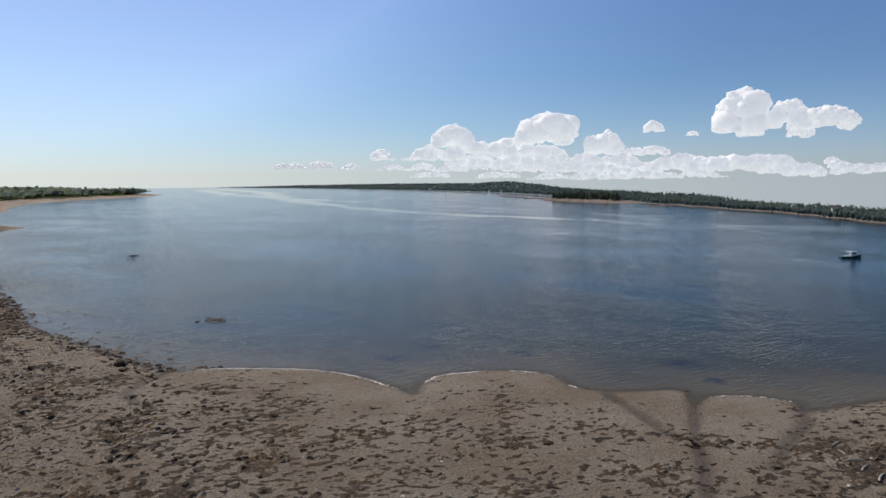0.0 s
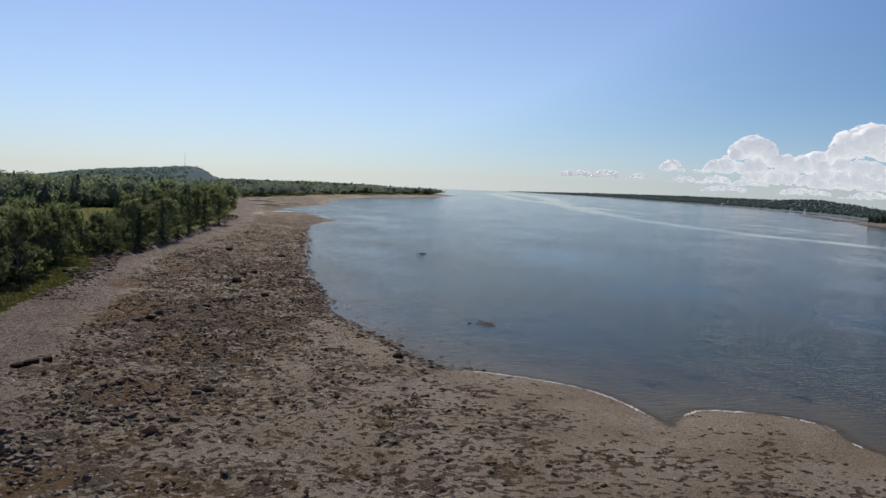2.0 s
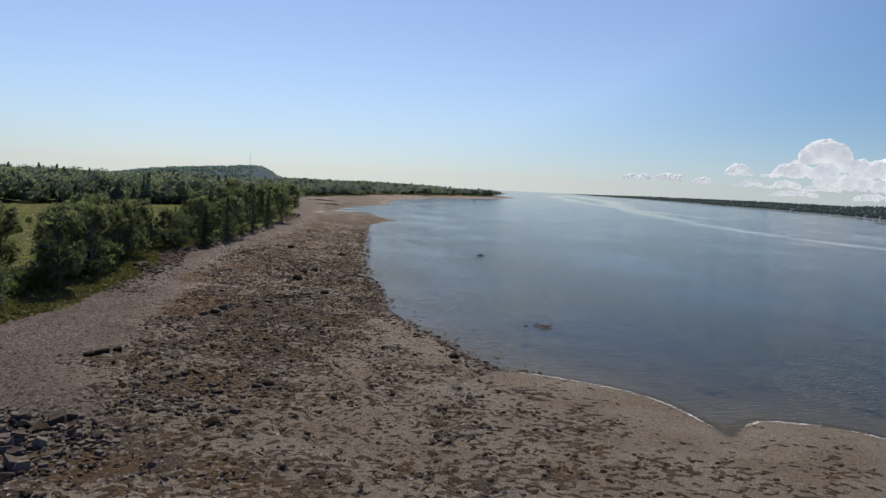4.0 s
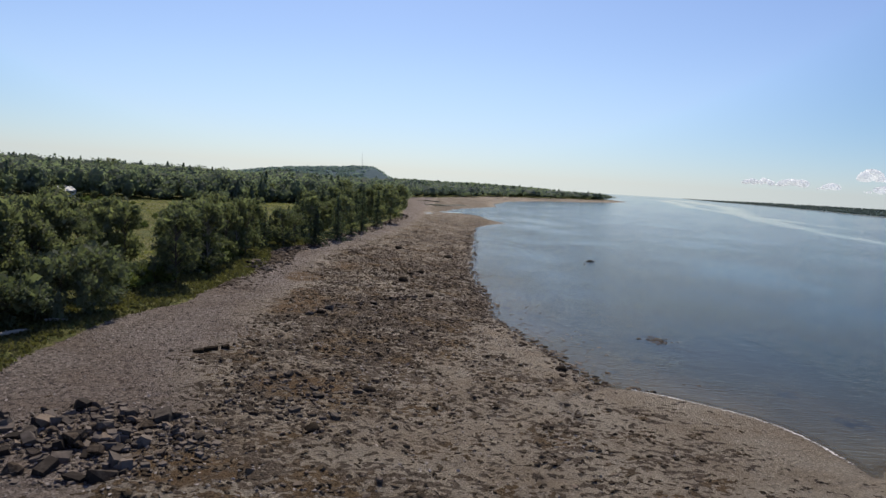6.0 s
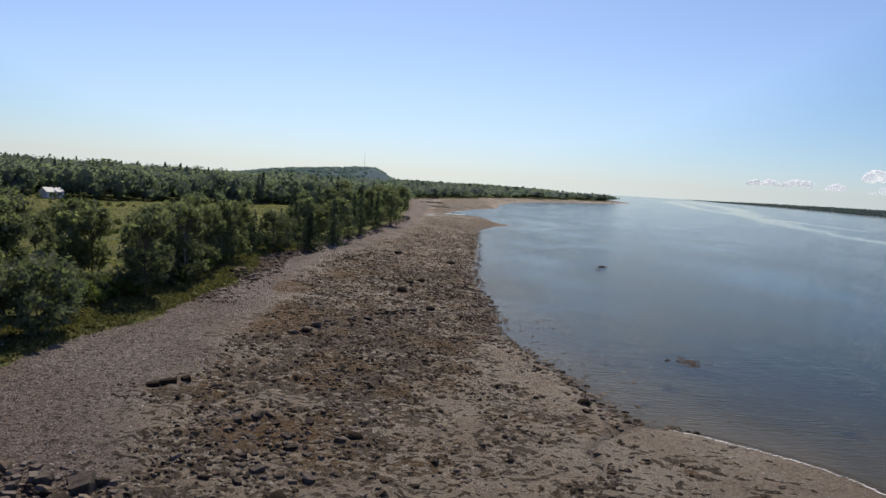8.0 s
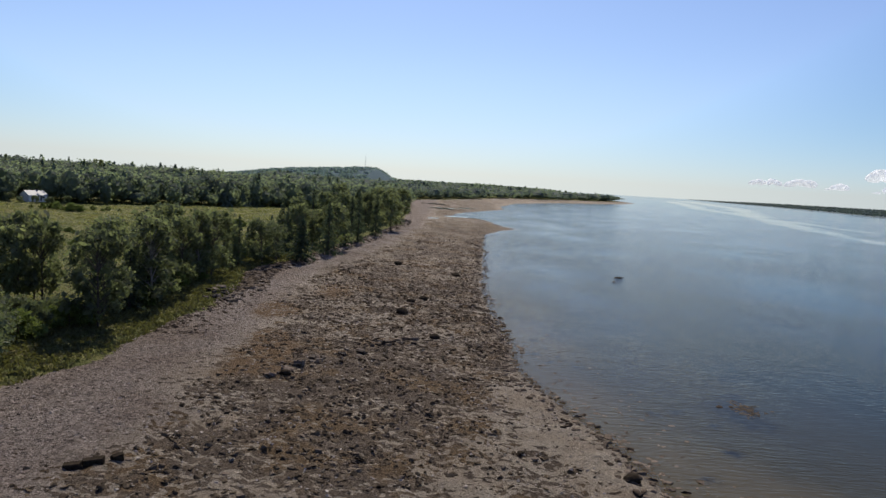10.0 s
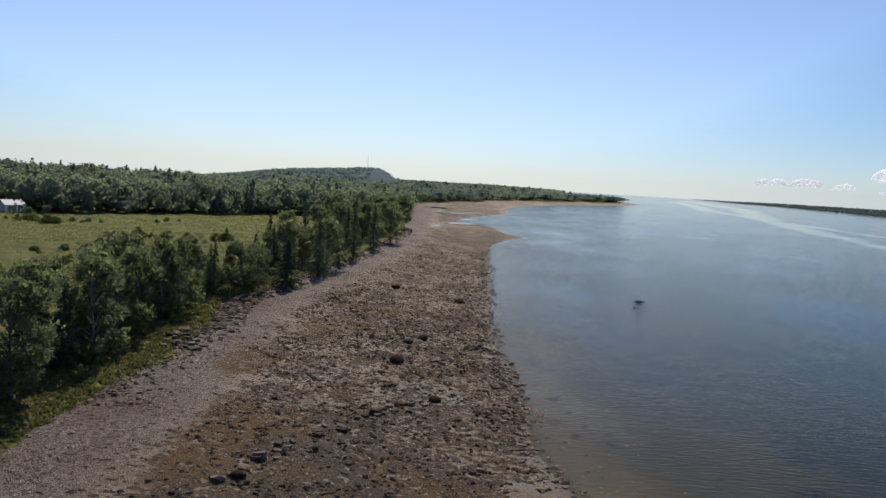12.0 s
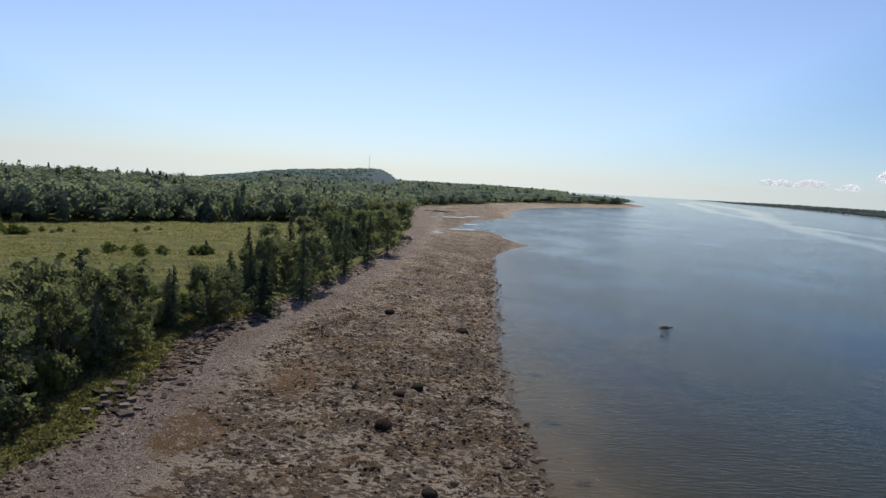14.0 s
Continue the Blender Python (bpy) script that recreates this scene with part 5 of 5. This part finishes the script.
def foam(lo, hi, width):
    ends = [min(range(len(SHORE)), key=lambda i: math.dist(SHORE[i], p)) for p in (lo, hi)]
    line = SHORE[ends[0]:ends[1] + 1]
    verts, faces = [], []
    off = np.linspace(-2.2, 2.2, 60)
    for (ax, ay), (bx, by) in zip(line, line[1:]):
        L = math.hypot(bx - ax, by - ay)
        nx, ny = -(by - ay) / L, (bx - ax) / L
        t = np.arange(0, L, 0.1)[:, None] / L
        px, py = ax + (bx - ax) * t + nx * off, ay + (by - ay) * t + ny * off
        sd = plan(px.ravel(), py.ravel())[0].reshape(px.shape)
        best = np.argmin(np.abs(sd - 0.02), 1)
        rows = np.arange(len(best))
        qx, qy, gap = px[rows, best], py[rows, best], np.abs(sd[rows, best])
        thick = 0.1 + 2.2 * field_noise(qx, qy, 1.0, 121) ** 1.5
        patch = field_noise(qx, qy, 1.8, 131)
        for x, y, g, th, pa in zip(qx, qy, gap, thick, patch):
            if g > 0.2 or pa < 0.38 or rng.random() < 0.1:
                continue
            x, y, w = x + rng.normal() * 0.05, y + rng.normal() * width * 0.8, width * th * rng.uniform(0.3, 1.2)
            z, n = 0.06, len(verts)
            for q in range(6):
                a = q * math.pi / 3
                verts.append((x + math.cos(a) * rng.uniform(0.07, 0.15), y + math.sin(a) * w, z))
            verts.append((x, y, z + 0.02))
            faces += [(n + q, n + (q + 1) % 6, n + 6) for q in range(6)]
    tagged(part("foam", mesh_from("foam", verts, faces, M_FOAM, True)), "thin broken line of white foam along the sand", "foam", kind="stuff")


foam((32.3, 57), (21, 73), 0.10)
foam((45, 47.5), (35, 55.6), 0.10)
foam((56.2, 33.4), (52.5, 38.2), 0.06)


# ---- boat ----
M_HULL = mottled("green_hull_paint", (0.02, 0.07, 0.06), (0.035, 0.10, 0.085), 2, 0.35)
M_WHITE = mottled("white_paint", (0.72, 0.72, 0.70), (0.85, 0.85, 0.83), 1, 0.4)
M_DARKGLASS = mottled("dark_window", (0.02, 0.025, 0.03), (0.03, 0.035, 0.04), 1, 0.1)


def box(bm, x0, x1, y0, y1, z0, z1, bevel=0.0):
    made = bmesh.ops.create_cube(bm, size=1)["verts"]
    for v in made:
        v.co = Vector(((x0 + x1) / 2 + v.co.x * (x1 - x0), (y0 + y1) / 2 + v.co.y * (y1 - y0), (z0 + z1) / 2 + v.co.z * (z1 - z0)))
    if bevel:
        bmesh.ops.bevel(bm, geom=list({e for v in made for e in v.link_edges}), offset=bevel, segments=2, affect="EDGES")


def boxed(name, mat, parent, *boxes, bevel=0.02, label=""):
    bm = bmesh.new()
    for b in boxes:
        box(bm, *b, bevel=bevel)
    return part(name, bm_mesh(name, bm, mat), parent, label)


def boat(x, y, turn):
    root = new("fishing_boat")
    root.matrix_basis = pose(x, y, 0, 0, 0, turn) @ Matrix.Diagonal((0.8, 0.8, 0.8, 1))
    bm = bmesh.new()
    rings = []
    for px, half, keel, sheer in ((-2.9, 0.85, -0.2, 0.55), (-1.5, 1.0, -0.3, 0.52), (0, 1.02, -0.32, 0.62), (1.4, 0.85, -0.3, 0.82), (2.4, 0.45, -0.22, 1.0), (3.0, 0.05, 0.1, 1.1)):
        rings.append([bm.verts.new((px, s * half * w, z)) for s, w, z in ((-1, 1, sheer), (-1, 0.85, 0.1), (-1, 0.3, keel), (1, 0.3, keel), (1, 0.85, 0.1), (1, 1, sheer))])
    for a, b in zip(rings, rings[1:]):
        for k in range(6):
            bm.faces.new((a[k], a[(k + 1) % 6], b[(k + 1) % 6], b[k]))
    bm.faces.new(rings[0])
    bm.faces.new(rings[-1][::-1])
    part("hull", bm_mesh("hull", bm, M_HULL), root, "dark green hull")
    cabin = boxed("wheelhouse", M_WHITE, root, (0.0, 1.3, -0.6, 0.6, 0.6, 1.75), label="white wheelhouse")
    boxed("roof", M_WHITE, root, (-0.9, 1.45, -0.72, 0.72, 1.75, 1.85))
    for s in (-1, 1):
        boxed("window", M_DARKGLASS, cabin, (0.25, 1.05, s * 0.6 - 0.015, s * 0.6 + 0.015, 1.15, 1.6), bevel=0)
    boxed("windscreen", M_DARKGLASS, cabin, (1.29, 1.32, -0.5, 0.5, 1.15, 1.6), bevel=0)
    part("mast", tubes_mesh("mast", [([(0.2, 0, 1.8), (0.15, 0, 3.3)], [0.05, 0.03])], M_STEEL), root)
    boxed("gunwale", M_WHITE, root, (-2.85, 0.0, -1.02, -0.94, 0.52, 0.60), (-2.85, 0.0, 0.94, 1.02, 0.52, 0.60))
    boxed("engine_box", M_WHITE, root, (-1.6, -0.8, -0.35, 0.35, 0.2, 0.75))
    tagged(root, "small green fishing boat with white wheelhouse on the bay", "boat")


boat(168.9, 88, -32)


# ---- houses ----
M_ROOF = mottled("pale_metal_roof", (0.26, 0.27, 0.28), (0.36, 0.37, 0.38), 0.8, 0.6)
M_CLAD = mottled("cream_clapboard", (0.55, 0.50, 0.38), (0.68, 0.63, 0.50), 1.2, 0.8)
M_SLATE_ROOF = mottled("dark_shingle_roof", (0.09, 0.08, 0.08), (0.16, 0.15, 0.14), 1.5, 0.9)


def house(x, y, z, turn, long, deep, wall_h, roof_h, clad, roof_mat, label):
    root = new("house")
    root.matrix_basis = pose(x, y, z, 0, 0, turn)
    a, b = long / 2, deep / 2
    bm = bmesh.new()
    box(bm, -a, a, -b, b, -0.4, wall_h)
    for s in (-1, 1):
        t = [bm.verts.new((s * (a - 0.01), q * b, wall_h)) for q in (-1, 1)] + [bm.verts.new((s * (a - 0.01), 0, wall_h + roof_h - 0.05))]
        bm.faces.new(t)
    part("wall", bm_mesh("wall", bm, clad), root)
    for s in (-1, 1):
        bm = bmesh.new()
        lo, hi = (s * (b + 0.3), wall_h - 0.15), (0.0, wall_h + roof_h)
        v = [bm.verts.new((px, q[0], q[1] + t)) for t in (0, 0.12) for px in (-a - 0.25, a + 0.25) for q in (lo, hi)]
        for f in ((0, 1, 3, 2), (4, 6, 7, 5), (0, 2, 6, 4), (1, 5, 7, 3), (0, 4, 5, 1), (2, 3, 7, 6)):
            bm.faces.new([v[i] for i in f])
        part("roof", bm_mesh("roof", bm, roof_mat), root)
    boxed("chimney", M_SLATE_ROOF, root, (a * 0.3, a * 0.3 + 0.5, -0.25, 0.25, wall_h, wall_h + roof_h + 0.6), bevel=0)
    for k in (-0.6, 0.0, 0.6):
        w = boxed("window", M_DARKGLASS, root, (k * a - 0.35, k * a + 0.35, -b - 0.03, -b + 0.03, wall_h * 0.4, wall_h * 0.8), bevel=0)
        boxed("window_frame", M_WHITE, w, (k * a - 0.43, k * a + 0.43, -b - 0.05, -b - 0.0, wall_h * 0.4 - 0.08, wall_h * 0.4), (k * a - 0.43, k * a + 0.43, -b - 0.05, -b, wall_h * 0.8, wall_h * 0.8 + 0.08), bevel=0)
    boxed("door", M_SLATE_ROOF, root, (a * 0.25, a * 0.25 + 0.7, -b - 0.04, -b + 0.02, 0, wall_h * 0.85), bevel=0)
    tagged(root, label, "house")


house(-148, 296, 4.6, 62, 7.0, 5.0, 2.0, 1.5, M_WHITE, M_ROOF, "white house with pale metal roof behind field shrubs")
for az, k, size, clad, label in [(61.5, 0.035, 1.0, M_CLAD, "cream house above the far rocky shore"), (58.9, 0.06, 0.6, M_WHITE, "small white house among far spruces"), (60.4, 0.10, 0.6, M_CLAD, "small pale house among far spruces"), (54.6, 0.10, 0.6, M_WHITE, "small white house on the far rise"), (33, 0.02, 1.6, M_WHITE, "white house by the distant shore"), (37.5, 0.02, 1.2, M_WHITE, "white cottage by the distant shore"), (38.4, 0.02, 1.2, M_WHITE, "white cottage by the distant shore")]:
    r = float(far_distance(az)) * (1 + k)
    z = float(far_height(np.array([az]), np.array([k]))[0])
    house(r * math.sin(radians(az)), r * math.cos(radians(az)), z + (1.2 if az > 50 else 0.2), -az + 12, 3.4 * size, 2.6 * size, 1.8 * size, 1.2 * size, clad, M_SLATE_ROOF if clad is M_CLAD else M_ROOF, label)


# ---- grass on the bank ----
def grass_clumps(count):
    verts = []
    y = rng.uniform(45, 190, count)
    x = np.interp(y, bank_y, bank_x) - rng.uniform(0.2, 9, count) ** 1.0
    z = height(x, y)
    for k in range(5):
        a = rng.uniform(0, 2 * math.pi, count)
        h, w = rng.uniform(0.10, 0.38, count), rng.uniform(0.06, 0.20, count)
        dx, dy = np.cos(a), np.sin(a)
        ox, oy = x + rng.normal(size=count) * 0.2, y + rng.normal(size=count) * 0.2
        lean = rng.uniform(-0.3, 0.3, count)
        base = np.stack([ox, oy, z - 0.05], 1)
        along, tip = np.stack([dx * w, dy * w, 0 * w], 1), np.stack([-dy * lean, dx * lean, h], 1)
        verts.append(np.stack([base - along, base + along, base + along * 0.6 + tip, base - along * 0.6 + tip * 0.9], 1))
    v = np.concatenate(verts).reshape(-1, 3)
    return mesh_from("bank_grass", v, np.arange(len(v)).reshape(-1, 4), M_GRASS)


def field_clumps(count):
    y = rng.uniform(105, 380, count)
    x = rng.uniform(-175, -34, count)
    _, bd = plan(x, y)
    keep = (bd > 6) & (y < np.interp(x, [p[0] for p in FIELD_FAR], [p[1] for p in FIELD_FAR]) + 4)
    x, y = x[keep], y[keep]
    patchy = field_noise(x, y, 8, 141)
    x, y, patchy = x[patchy > 0.42], y[patchy > 0.42], patchy[patchy > 0.42]
    z = height(x, y)
    verts = []
    for k in range(4):
        c = np.stack([x + rng.normal(size=len(x)) * 0.6, y + rng.normal(size=len(x)) * 0.6, z + rng.uniform(0.02, 0.16, len(x))], 1)
        verts.append(leaf_quads(rng, c, 0.28, 1.4)[0])
    v = np.concatenate(verts)
    return mesh_from("field_grass", v, np.arange(len(v)).reshape(-1, 4), M_MEADOW)


tagged(part("field_grass", field_clumps(12000)), "uneven tufts of tall grass across the field", "grass", kind="stuff")
tagged(part("bank_grass", grass_clumps(5200)), "rough green grass along the top of the beach", "grass", kind="stuff")
